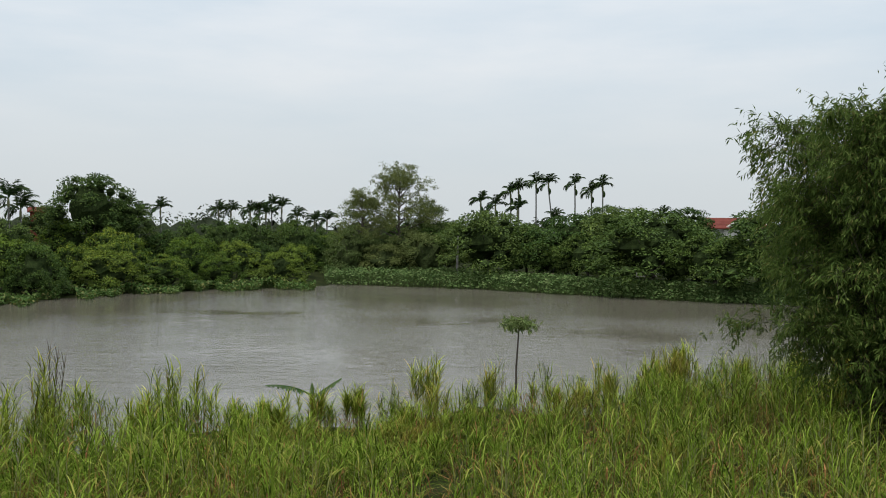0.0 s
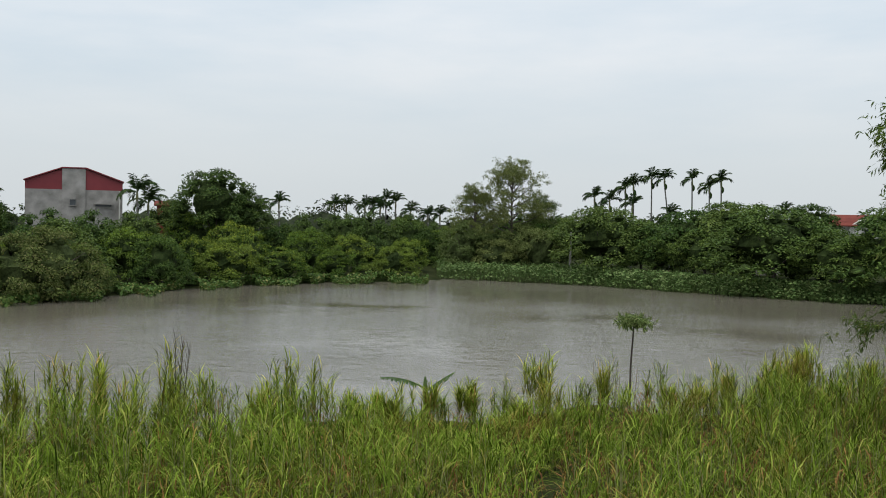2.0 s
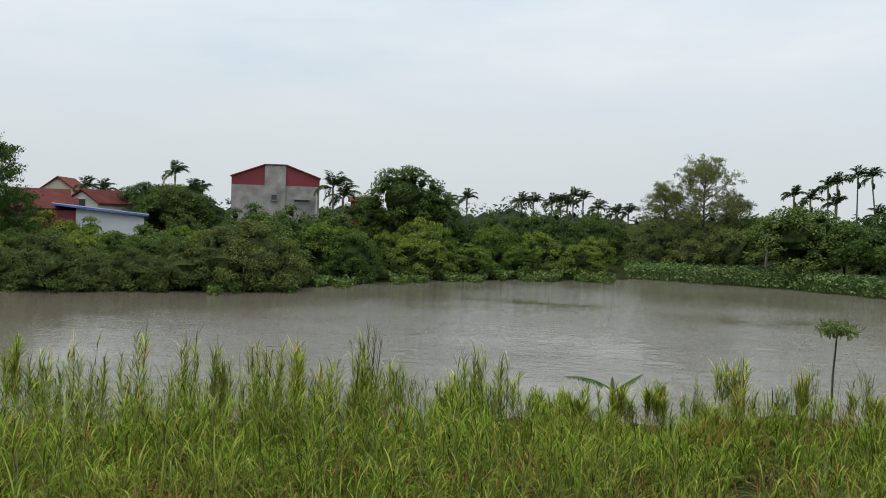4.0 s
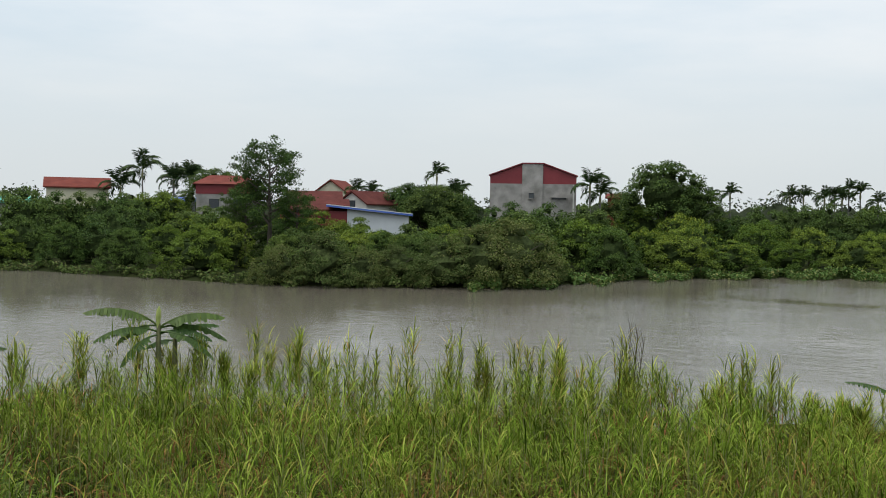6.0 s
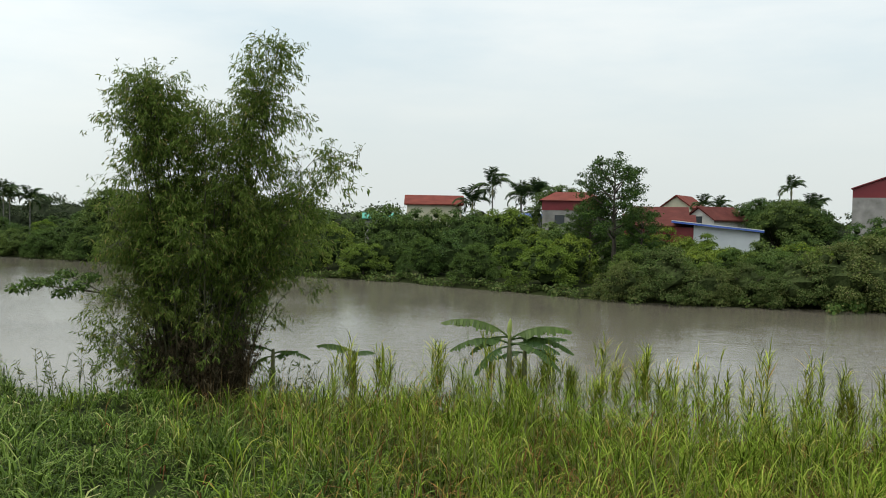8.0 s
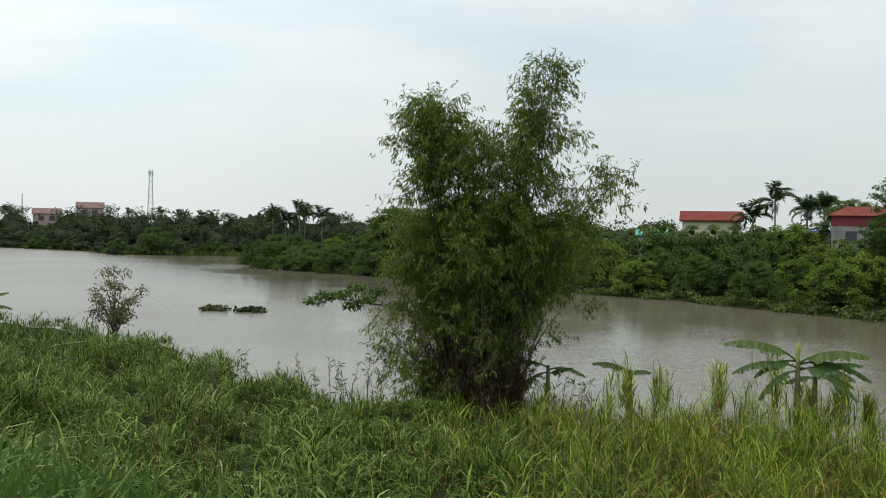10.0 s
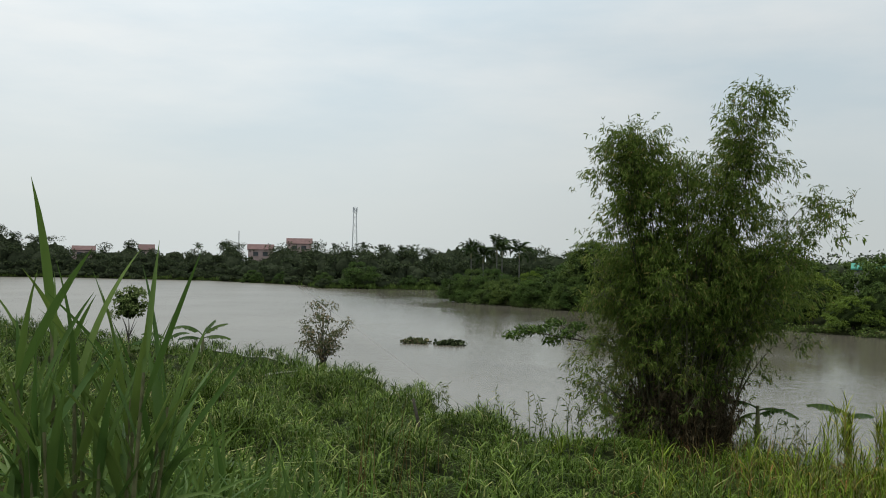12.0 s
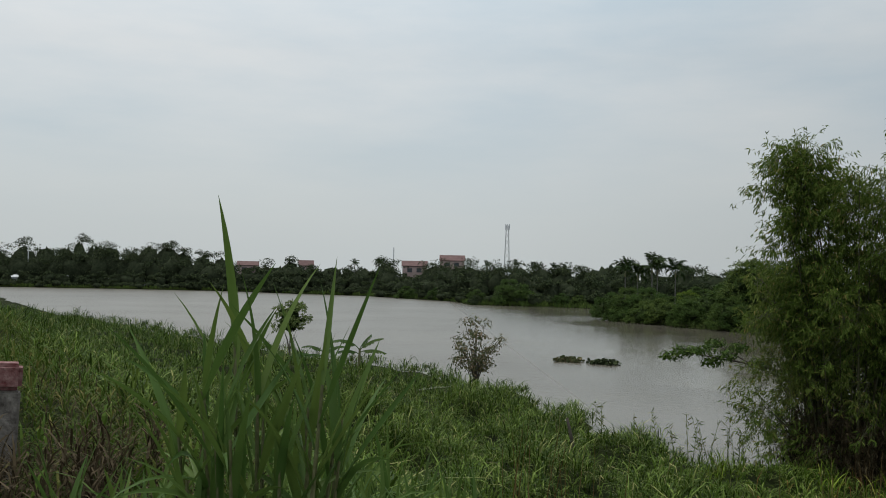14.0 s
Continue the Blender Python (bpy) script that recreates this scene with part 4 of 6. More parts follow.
def stalk_grass(name, label, mat, u0, u1, v0, v1, count, height, leaves, leaf_len, width, past=0.0, keep=None, steps=4, tall=None):
    """Leafy cane-like grass: upright stalks that carry arching blades."""
    u, v, x, y, z = bank_points(count, u0, u1, v0, v1, past)
    if keep is not None:
        ok = keep(u, v, x, y)
        u, v, x, y, z = u[ok], v[ok], x[ok], y[ok], z[ok]
    n = len(u)
    tuft = 0.5 + 0.5 * np.sin(u * 1.9 + 1.3 * np.sin(v * 1.1)) * np.sin(v * 1.7 + np.sin(u * 0.8))
    h = height * (0.62 + 0.34 * tuft + RNG.normal(size=n) * 0.10)
    if tall is not None:
        h = h * tall(u, v)
    h = np.clip(h, 0.25, None)
    sway = RNG.normal(size=(n, 2)) * 0.07
    k = leaves
    f = np.tile(np.linspace(0.12, 1.0, k), n) + RNG.uniform(-0.05, 0.05, n * k)
    hh = np.repeat(h, k)
    p = np.stack([np.repeat(x, k) + np.repeat(sway[:, 0], k) * f * hh, np.repeat(y, k) + np.repeat(sway[:, 1], k) * f * hh, np.repeat(z, k) + hh * f * 0.72 - 0.05], -1)
    turn = RNG.uniform(0, 2 * np.pi, n * k)
    length = leaf_len * RNG.uniform(0.55, 1.15, n * k) * (0.8 + 0.25 * hh / height)
    lean = 0.65 - 0.42 * np.clip(f, 0, 1) + RNG.uniform(-0.1, 0.4, n * k)
    bend = RNG.uniform(1.1, 3.6, n * k) * (1.25 - 0.5 * np.clip(f, 0, 1))
    blades = blade_arrays(p, turn, length, width * RNG.uniform(0.6, 1.2, n * k), lean, bend, steps)
    me = quick_mesh(name, *blades, mat)
    tagged(new(name, me), label, "grass", kind="stuff")
    return np.stack([x, y, z], -1), h, sway


def stalks(name, label, feet, h, sway, mat, w=0.012):
    top = feet + np.concatenate([sway * h[:, None], (h * 0.75)[:, None]], 1)
    a = RNG.uniform(0, 2 * np.pi, len(feet))
    side = np.stack([np.cos(a), np.sin(a), 0 * a], -1) * w
    v = np.stack([feet - side, feet + side, top + side * 0.4, top - side * 0.4], 1)
    tagged(new(name, quick_mesh(name, v.reshape(-1, 3), np.arange(4 * len(feet)).reshape(-1, 4), mat)), label, "grass", kind="stuff")


def bearing(x, y):
    """The bearing of a place, blurred for ragged borders."""
    return np.degrees(np.arctan2(-x, y)) + RNG.normal(size=len(x)) * 6.5


def tall_side(u, v, x, y):
    return bearing(x, y) < 57


def mat_side(u, v, x, y):
    return bearing(x, y) > 51


def rise(u, v):
    low = np.exp(-((u + 7.8) / 2.6) ** 2) * (v > 14)
    return np.interp(u, [-40, -14, -4, 8, 20], [0.85, 0.9, 1.0, 1.15, 1.05]) * (1 - 0.55 * low) * (1 - 0.6 * np.exp(-((u - 16) ** 2 + (v - 18.3) ** 2) / 9.0))


def elephant_grass(clumps, near, far, steps, count, size=1.0):
    """Clumps of leafy stalks; thinner towards the water, where it shows between them."""
    u, v, x, y, z = bank_points(clumps, -36, 20, 5.0, 40, 0.5)
    turn = np.degrees(np.arctan2(-x, y))
    shade = np.clip((near_shore(u) + 0.4 - v) / 2.6, 0.16, 1)
    ok = tall_side(u, v, x, y) & (turn > -32) & (v >= near) & (v < far) & (RNG.uniform(0, 1, clumps) < shade)
    u, v, x, y, z = u[ok], v[ok], x[ok], y[ok], z[ok]
    n = len(u)
    top = 1.75 * rise(u, v) * (0.72 + 0.16 * np.sin(u * 1.3 + 1.3 * np.sin(v * 0.9)) * np.sin(v * 1.2 + np.sin(u * 0.8)) + RNG.normal(size=n) * 0.15)
    many = RNG.integers(4, 9, n)
    who = np.repeat(np.arange(n), many)
    m = len(who)
    off = RNG.normal(size=(m, 2)) * 0.11
    foot = np.stack([x[who] + off[:, 0], y[who] + off[:, 1], z[who]], -1)
    h = np.clip(top[who] * RNG.uniform(0.72, 1.06, m), 0.3, None)
    sway = off * 0.35 + RNG.normal(size=(m, 2)) * 0.05
    k = count
    f = np.tile(np.linspace(0.16, 1.0, k), m) + RNG.uniform(-0.05, 0.05, m * k)
    hh, w = np.repeat(h, k), np.repeat(sway, k, 0)
    p = np.repeat(foot, k, 0) + np.stack([w[:, 0] * f * hh, w[:, 1] * f * hh, hh * f * 0.8 - 0.05], -1)
    g = np.clip(f, 0, 1)
    length = RNG.uniform(0.4, 0.85, m * k) * (1.05 - 0.2 * g)
    lean = 0.7 - 0.42 * g + RNG.uniform(-0.2, 0.25, m * k)
    bend = RNG.uniform(0.7, 3.0, m * k) * (1.1 - 0.2 * g)
    return blade_arrays(p, RNG.uniform(0, 2 * np.pi, m * k), length * size, RNG.uniform(0.01, 0.025, m * k) * size, lean, bend, steps), (foot, h, sway)


near_bank, far_bank = elephant_grass(2300, 5.0, 12.5, 4, 15, 0.85), elephant_grass(2500, 12.5, 60, 4, 13)
tagged(new("elephant_grass", quick_mesh("elephant_grass", *joined([near_bank[0], far_bank[0]]), GRASS)), "tall yellow-green elephant grass covering the lake bank", "grass", kind="stuff")
stalks("grass_stalks", "thin upright stalks of elephant grass", *(np.concatenate([a, b]) for a, b in zip(near_bank[1], far_bank[1])), STALK)
stalk_grass("dry_grass", "withered brown leaves hanging in the tall grass", DRY, -34, 19, 5.0, 40, 4200, 1.25, 6, 0.42, 0.018, -1.5, tall=rise, steps=3, keep=lambda u, v, x, y: (np.sin(u * 1.1 + 2) * np.sin(v * 0.8) > -0.1) & tall_side(u, v, x, y))
stalk_grass("grass_thatch", "dark thatch of old leaves under the tall grass", DRY, -34, 19, 5.0, 40, 4200, 0.8, 5, 0.5, 0.03, -2.0, tall=rise, steps=2, keep=tall_side)
stalk_grass("slope_grass", "green grass on the slope of the dyke", GRASS, -22, 15, 2.6, 6.2, 900, 1.0, 11, 0.55, 0.024, steps=3, keep=tall_side)


def shore_tufts():
    """Plumes along the water's edge: close bunches of tall stems, leafy towards their tops."""
    blades, old, stems = [], [], []
    u = -30.0
    while u < 12.8:
        v = float(near_shore(u)) + RNG.uniform(-2.8, 0.7)
        h = (1.25 + 1.25 * RNG.beta(1.4, 2.2)) * float(np.interp(u, [-30, -10, -3, 1, 17], [0.82, 0.85, 1.0, 1.15, 1.05]))
        if -10 < u < -5.8:
            h *= 0.5
        if -14.9 < u < -12.2:
            h *= 0.55
        n = int(RNG.integers(3, 12))
        cu, cv = u + RNG.normal(size=n) * 0.1, v + RNG.normal(size=n) * 0.1
        x, y = ALONG[0] * cu + ACROSS[0] * cv, ALONG[1] * cu + ACROSS[1] * cv
        z = np.maximum(ground_z(x, y), -0.2)
        hh = h * RNG.uniform(0.74, 1.0, n)
        lean = RNG.normal(size=(n, 2)) * 0.05
        stems.append((np.stack([x, y, z], -1), np.stack([x + lean[:, 0] * hh, y + lean[:, 1] * hh, z + hh * 0.85], -1)))
        for k, f0, f1, kind in ((22, 0.4, 1.0, blades), (3, 0.12, 0.45, old)):
            f = np.tile(np.linspace(f0, f1, k), n)
            H = np.repeat(hh, k)
            p = np.stack([np.repeat(x, k) + np.repeat(lean[:, 0], k) * f * H, np.repeat(y, k) + np.repeat(lean[:, 1], k) * f * H, np.repeat(z, k) + H * f * 0.85], -1)
            m = n * k
            slack = 1.0 if kind is blades else 1.8
            kind.append(blade_arrays(p, RNG.uniform(0, 6.28, m), RNG.uniform(0.28, 0.58, m), RNG.uniform(0.014, 0.03, m), RNG.uniform(0.12, 0.7, m) * slack, RNG.uniform(0.1, 1.6, m) * slack, 3))
        u += RNG.uniform(0.15, 0.75)
    tagged(new("shore_reeds", quick_mesh("shore_reeds", *joined(blades), GRASS)), "bunches of taller grass plumes at the water's edge", "reeds", kind="stuff")
    tagged(new("withered_reeds", quick_mesh("withered_reeds", *joined(old), DRY)), "withered lower leaves of the shore plumes", "reeds", kind="stuff")
    a, b = np.concatenate([s[0] for s in stems]), np.concatenate([s[1] for s in stems])
    tagged(new("reed_stems", quick_mesh("reed_stems", *blade_twigs(a, b, 0.012), STALK)), "thin brown stems of shore reeds", "reeds", kind="stuff")


shore_tufts()


def dry_stems():
    """Patches of bare, orange-brown cane among the green."""
    u, v, x, y, z = bank_points(9000, -30, 14, 8, 40)
    ok = np.sin(u * 0.9 + 1.0) * np.sin(v * 0.7 + 0.6 * u) + RNG.normal(size=len(u)) * 0.25 > 0.5
    u, v, x, y, z = u[ok], v[ok], x[ok], y[ok], z[ok]
    n = len(u)
    h = RNG.uniform(0.8, 1.6, n) * rise(u, v)
    foot = np.stack([x, y, z], -1)
    top = foot + np.stack([RNG.normal(size=n) * 0.12 * h, RNG.normal(size=n) * 0.12 * h, h], -1)
    tagged(new("dry_canes", quick_mesh("dry_canes", *blade_twigs(foot, top, 0.008), DRYCANE)), "orange-brown dry canes standing in the grass", "grass", kind="stuff")


dry_stems()


def tuft_grass(name, label, mat, u0, u1, v0, v1, tufts, per, length, width, keep=None, steps=3):
    """Low mounds of grass: leaves that radiate from each tuft and arch over to the ground."""
    u, v, x, y, z = bank_points(tufts, u0, u1, v0, v1, 0.3)
    if keep is not None:
        ok = keep(u, v, x, y)
        u, v, x, y, z = u[ok], v[ok], x[ok], y[ok], z[ok]
    n = len(u)
    size = RNG.uniform(0.5, 1.2, n) * (0.78 + 0.55 * np.sin(u * 1.3 + 1.2 * np.sin(v * 0.7)) * np.sin(v * 1.5 + 0.5 + np.sin(u * 0.6)))
    size = size * (1 - 0.6 * np.exp(-((u - 17.0) ** 2 + (v - 17.5) ** 2) / 14.0))
    m = n * per
    k = np.repeat(size, per)
    heading = RNG.uniform(0, 2 * np.pi, m)
    r = np.sqrt(RNG.uniform(0, 1, m)) * 0.22 * k
    p = np.stack([np.repeat(x, per) + r * np.cos(heading), np.repeat(y, per) + r * np.sin(heading), np.repeat(z, per) + RNG.uniform(-0.05, 0.4, m) * k], -1)
    heading = heading + RNG.normal(size=m) * 0.6
    blades = blade_arrays(p, heading, length * k * RNG.uniform(0.6, 1.15, m), width * RNG.uniform(0.6, 1.2, m), RNG.uniform(0.15, 1.0, m), RNG.uniform(1.3, 3.2, m), steps)
    tagged(new(name, quick_mesh(name, *blades, mat)), label, "grass", kind="stuff")


tuft_grass("creeping_grass", "matted deep green creeping grass on the bank", MAT_GRASS, 2, 34, 2.0, 40, 4300, 24, 0.66, 0.03, mat_side, 3)
stalk_grass("grass_undergrowth", "dark old leaves under the creeping grass", MAT_GRASS, 2, 60, 2.0, 40, 6000, 0.36, 4, 0.45, 0.045, 0.2, steps=2, keep=mat_side)
tuft_grass("far_creeping_grass", "matted deep green creeping grass further along the bank", MAT_GRASS, 34, 90, 2.2, 40, 2600, 17, 0.8, 0.045, None, 2)
stalk_grass("dyke_weeds", "low mixed weeds on the crest of the dyke", WEED, 3.2, 45, -2.5, 4.6, 6000, 0.6, 9, 0.30, 0.022, steps=3, keep=lambda u, v, x, y: v > 0.10 * u - 1.4)
stalk_grass("withered_weeds", "withered brown weed stems on the dyke", WITHERED, 4.5, 14, -2.0, 2.2, 420, 0.7, 7, 0.26, 0.012, steps=3)

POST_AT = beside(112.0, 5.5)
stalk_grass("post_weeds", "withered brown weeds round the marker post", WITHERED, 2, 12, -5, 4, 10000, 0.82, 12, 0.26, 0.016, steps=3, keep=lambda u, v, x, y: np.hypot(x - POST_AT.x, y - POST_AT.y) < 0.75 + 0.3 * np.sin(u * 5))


# ---- single cane tufts close by ----
RNG = np.random.default_rng(23)
def keeled_blade(root, heading, length, width, lean, bend, twist, steps=9):
    """A long blade folded along its midrib, arching over and turning about its length."""
    s = np.linspace(0, 1, steps + 1)
    ang = lean + bend * s ** 1.7
    ds = length / steps
    x = np.concatenate([[0], np.cumsum(np.sin(ang[:-1]) * ds)])
    z = np.concatenate([[0], np.cumsum(np.cos(ang[:-1]) * ds)])
    out, across = np.array([math.cos(heading), math.sin(heading), 0]), np.array([-math.sin(heading), math.cos(heading), 0])
    mid = root + out * x[:, None] + np.array([0, 0, 1.0]) * z[:, None]
    up = np.stack([-np.cos(ang), 0 * ang, np.sin(ang)], -1)
    up = out * up[:, :1] + np.array([0, 0, 1.0]) * up[:, 2:]
    turn = (twist * s)[:, None]
    side = across * np.cos(turn) + up * np.sin(turn)
    lift = up * np.cos(turn) - across * np.sin(turn)
    w = (width / 2 * np.maximum(np.minimum(1, 0.3 + 2.4 * s) * (1 - s ** 2.4), 0.02))[:, None]
    v = np.stack([mid - side * w + lift * w * 0.55, mid, mid + side * w + lift * w * 0.55], 1).reshape(-1, 3)
    q = [(3 * i + k, 3 * i + k + 1, 3 * i + k + 4, 3 * i + k + 3) for i in range(steps) for k in (0, 1)]
    return v, np.array(q)


def cane_tuft(foot, height, stems, leaves, length, width, spread, steps=9):
    """Leafy canes: short stems, each with long arching blades up its length."""
    ob = thing("cane_tuft", "broad-bladed green cane tuft growing on the dyke", "grass tuft", Matrix.Translation(foot), "cane tufts")
    for i in range(stems):
        a, r = i * 2.4, spread * math.sqrt((i + 0.5) / stems)
        base = np.array([r * math.cos(a), r * math.sin(a), -0.05])
        h = height * RNG.uniform(0.68, 1.0)
        tip = base + np.array([math.cos(a) * 0.11 * h, math.sin(a) * 0.11 * h, h])
        mesh_part("stem", quick_mesh("stem", *tube_arrays([[(tuple(base), 0.014), (tuple(tip), 0.005)]], 5), STEM), ob)
        for k in range(leaves):
            f = 0.1 + 0.9 * (k + 0.5) / leaves
            up = f > 0.7
            p = base + (tip - base) * f
            blade = keeled_blade(p, a + k * 2.6 + RNG.uniform(-0.6, 0.6), length * RNG.uniform(0.6, 1.1) * (0.85 if up else 1.0), width * RNG.uniform(0.6, 1.15), RNG.uniform(0.05, 0.7) if up else RNG.uniform(0.2, 0.8), RNG.uniform(0.0, 0.6) if up else RNG.uniform(0.5, 2.4), RNG.uniform(-1.6, 1.6), steps)
            mesh_part("blade", quick_mesh("blade", *blade, CANE, True), ob)


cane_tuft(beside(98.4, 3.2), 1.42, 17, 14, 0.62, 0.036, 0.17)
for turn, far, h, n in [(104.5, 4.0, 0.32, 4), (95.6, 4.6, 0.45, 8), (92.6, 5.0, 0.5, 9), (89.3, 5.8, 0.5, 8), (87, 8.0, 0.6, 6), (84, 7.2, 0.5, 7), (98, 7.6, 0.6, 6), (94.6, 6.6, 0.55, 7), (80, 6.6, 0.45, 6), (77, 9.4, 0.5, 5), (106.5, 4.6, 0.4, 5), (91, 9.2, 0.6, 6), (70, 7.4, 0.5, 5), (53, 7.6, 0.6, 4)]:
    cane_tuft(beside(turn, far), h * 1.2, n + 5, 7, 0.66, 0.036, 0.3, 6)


# ---- banana plants ----
def banana_leaf(length, width, drop, tatter):
    """A long arched blade in ribs, its edges torn into strips."""
    n = 22
    s = np.linspace(0, 1, n + 1)
    ang = 0.85 + drop * 0.56 * s
    step = length / n
    x = np.concatenate([[0], np.cumsum(np.sin(ang[:-1]) * step)])
    z = np.concatenate([[0], np.cumsum(np.cos(ang[:-1]) * step)])
    w = width * np.clip(np.minimum((s - 0.14) * 7, 1), 0.04, 1) * np.sqrt(np.clip(1.03 - s ** 3, 0, 1)) / 2
    vs, fs = [], []
    for side in (1, -1):
        for i in range(n):
            b = len(vs)
            torn = 1.0 - tatter * RNG.uniform(0, 0.55)
            gap = tatter * 0.25 * step * RNG.uniform(0, 1)
            dip = 0.35 + 0.25 * RNG.uniform()
            for k, e in ((i, gap), (i + 1, -gap)):
                vs.append((x[k], 0, z[k]))
            for k, e in ((i + 1, -gap), (i, gap)):
                ww = w[k] * torn
                vs.append((x[k] + 0.12 * ww + e, side * ww * 0.75, z[k] - (dip + 0.45) * ww))
            fs.append((b, b + 1, b + 2, b + 3))
    rib = tube_arrays([[((a, 0, c - 0.01), 0.022 * (1.1 - t)) for a, c, t in zip(x, z, s)]], 4)
    return quick_mesh("leaf", *joined([(np.array(vs), np.array(fs)), rib]), BANANA)


FURLED = mottled("furled_banana_leaf", (0.2, 0.24, 0.06), (0.3, 0.34, 0.1), 6.0, 0.6, 0.2)


def banana_plant(turn, far, stem_top, leaf_specs, furled=0.0, label="banana plant with arched torn leaves at the water's edge"):
    foot = place(turn, far)
    ob = thing("banana_plant", label, "banana plant", Matrix.Translation(foot), "banana plants")
    h = stem_top - foot.z
    mesh_part("stem", quick_mesh("stem", *tube_arrays([[((0, 0, -0.2), 0.085), ((0.02, 0, h * 0.5), 0.07), ((0, 0.02, h), 0.045)]], 8), STEM, True), ob)
    for i, (a, length, width, drop, tatter, tilt) in enumerate(leaf_specs):
        f = mesh_part("leaf", banana_leaf(length, width, drop, tatter), ob)
        f.matrix_basis = Matrix.Translation((0, 0, h - 0.05 - 0.07 * (i % 4))) @ pose(0, 0, 0, 0, tilt, a + turn)
    if furled:
        mesh_part("furled_leaf", quick_mesh("furled_leaf", *tube_arrays([[((0, 0, h - 0.1), 0.03), ((0.01, 0, h + furled * 0.35), 0.06), ((0.03, 0, h + furled * 0.75), 0.05), ((0.04, 0, h + furled), 0.008)]], 8), FURLED, True), ob, "pale green rolled young leaf")
    return ob


# leaf: bearing (180 to the viewer's left, 0 to the right), length, width, arch, raggedness, tilt
banana_plant(49.0, 23.4, 2.25, [(178, 1.75, 0.52, 2.0, 0.8, 0), (2, 1.6, 0.52, 2.0, 0.6, 2), (188, 1.5, 0.46, 2.0, 0.9, 18), (356, 1.3, 0.44, 2.1, 0.8, 16), (172, 1.1, 0.42, 2.1, 0.8, 34), (8, 1.7, 0.42, 1.9, 0.8, 24), (345, 1.5, 0.36, 1.9, 0.8, 38), (205, 1.2, 0.38, 2.1, 0.8, 46)], 0.4)
banana_plant(48.1, 23.6, 2.0, [(10, 1.1, 0.34, 1.8, 0.8, 4), (20, 1.0, 0.3, 1.9, 0.8, 30), (170, 0.7, 0.3, 2.0, 0.7, 26)], label="thin young banana plant beside a larger one")
banana_plant(58.0, 25.4, 1.55, [(175, 1.0, 0.34, 1.7, 0.5, 5), (0, 0.6, 0.3, 2.3, 0.6, 0), (260, 0.8, 0.3, 2.2, 0.6, 30)])
banana_plant(62.6, 27.2, 1.35, [(175, 1.2, 0.34, 1.4, 0.9, 14), (355, 1.1, 0.32, 1.9, 0.9, 20), (200, 0.9, 0.3, 2.0, 0.8, 40), (20, 0.8, 0.3, 1.2, 0.8, 10)])
banana_plant(7.5, 25.0, 0.8, [(180, 1.25, 0.3, 1.3, 0.9, 8), (2, 0.9, 0.3, 0.5, 1.0, -2), (95, 0.5, 0.2, 0.5, 0.4, -30)])
banana_plant(93.6, 45.0, 1.7, [(175, 1.6, 0.45, 2.8, 0.7, -12), (5, 1.3, 0.4, 1.9, 0.7, -16), (350, 1.3, 0.4, 1.8, 0.7, 14), (160, 1.2, 0.4, 2.0, 0.7, 10), (40, 1.0, 0.35, 1.2, 0.7, -20)])
banana_plant(95.6, 46.0, 1.4, [(175, 1.2, 0.4, 2.6, 0.9, -14), (5, 1.2, 0.4, 2.5, 0.9, -18), (200, 1.0, 0.4, 1.8, 0.8, 10)])
banana_plant(97.6, 44.0, 1.35, [(175, 1.2, 0.4, 2.6, 0.9, -10), (5, 1.1, 0.4, 2.4, 0.9, -8), (330, 0.9, 0.35, 1.8, 0.9, 12)])

# ---- small trees and shrubs of the near bank ----
sap = thing("sapling", "slim young tree with a flat umbrella of leaves", "sapling", Matrix.Translation(place(-4.38, 26.0)))
mesh_part("trunk", quick_mesh("trunk", *tube_arrays([[((0, 0, -0.2), 0.035), ((0.0, 0, 1.2), 0.03), ((0.06, 0, 2.25), 0.02)]], 6), BARK, True), sap)
ends = np.array([(0.06 + 0.34 * math.cos(a) * k, 0.34 * math.sin(a) * k, 2.38 + 0.1 * math.sin(3 * a)) for k in (0.35, 0.75, 1.1) for a in np.arange(0, 6.28, 0.8)])
mesh_part("crown", quick_mesh("crown", *clump_leaves(ends, np.full(len(ends), 0.17), 20, 0.17, 0.045, 0.45, -0.6, 0.2), LOTUS), sap)

shrub = thing("slender_shrub", "upright young shrub with reddish-green leaves", "shrub", scaled(place(86.86, 45.4), 1.4))
sh_paths, sh_ends = [], []
for i in range(22):
    a, z1 = i * 2.4, RNG.uniform(0.75, 2.3)
    e = (0.25 + 0.6 * math.sin(math.pi * (z1 - 0.45) / 2.0)) * RNG.uniform(0.5, 1.0)
    sh_paths.append([((0, 0, -0.1 + 0.02 * i), 0.02), ((e * 0.4 * math.cos(a), e * 0.4 * math.sin(a), z1 * 0.6), 0.014), ((e * math.cos(a), e * math.sin(a), z1), 0.005)])
    sh_ends += [(e * math.cos(a), e * math.sin(a), z1), (e * 0.7 * math.cos(a), e * 0.7 * math.sin(a), z1 * 0.8)]
mesh_part("branch_work", quick_mesh("branch_work", *tube_arrays(sh_paths, 5), BARK, True), shrub)
mesh_part("foliage", quick_mesh("foliage", *clump_leaves(np.array(sh_ends), np.full(len(sh_ends), 0.24), 44, 0.105, 0.045, 0.9, -0.8, 0.3), REDDISH), shrub)

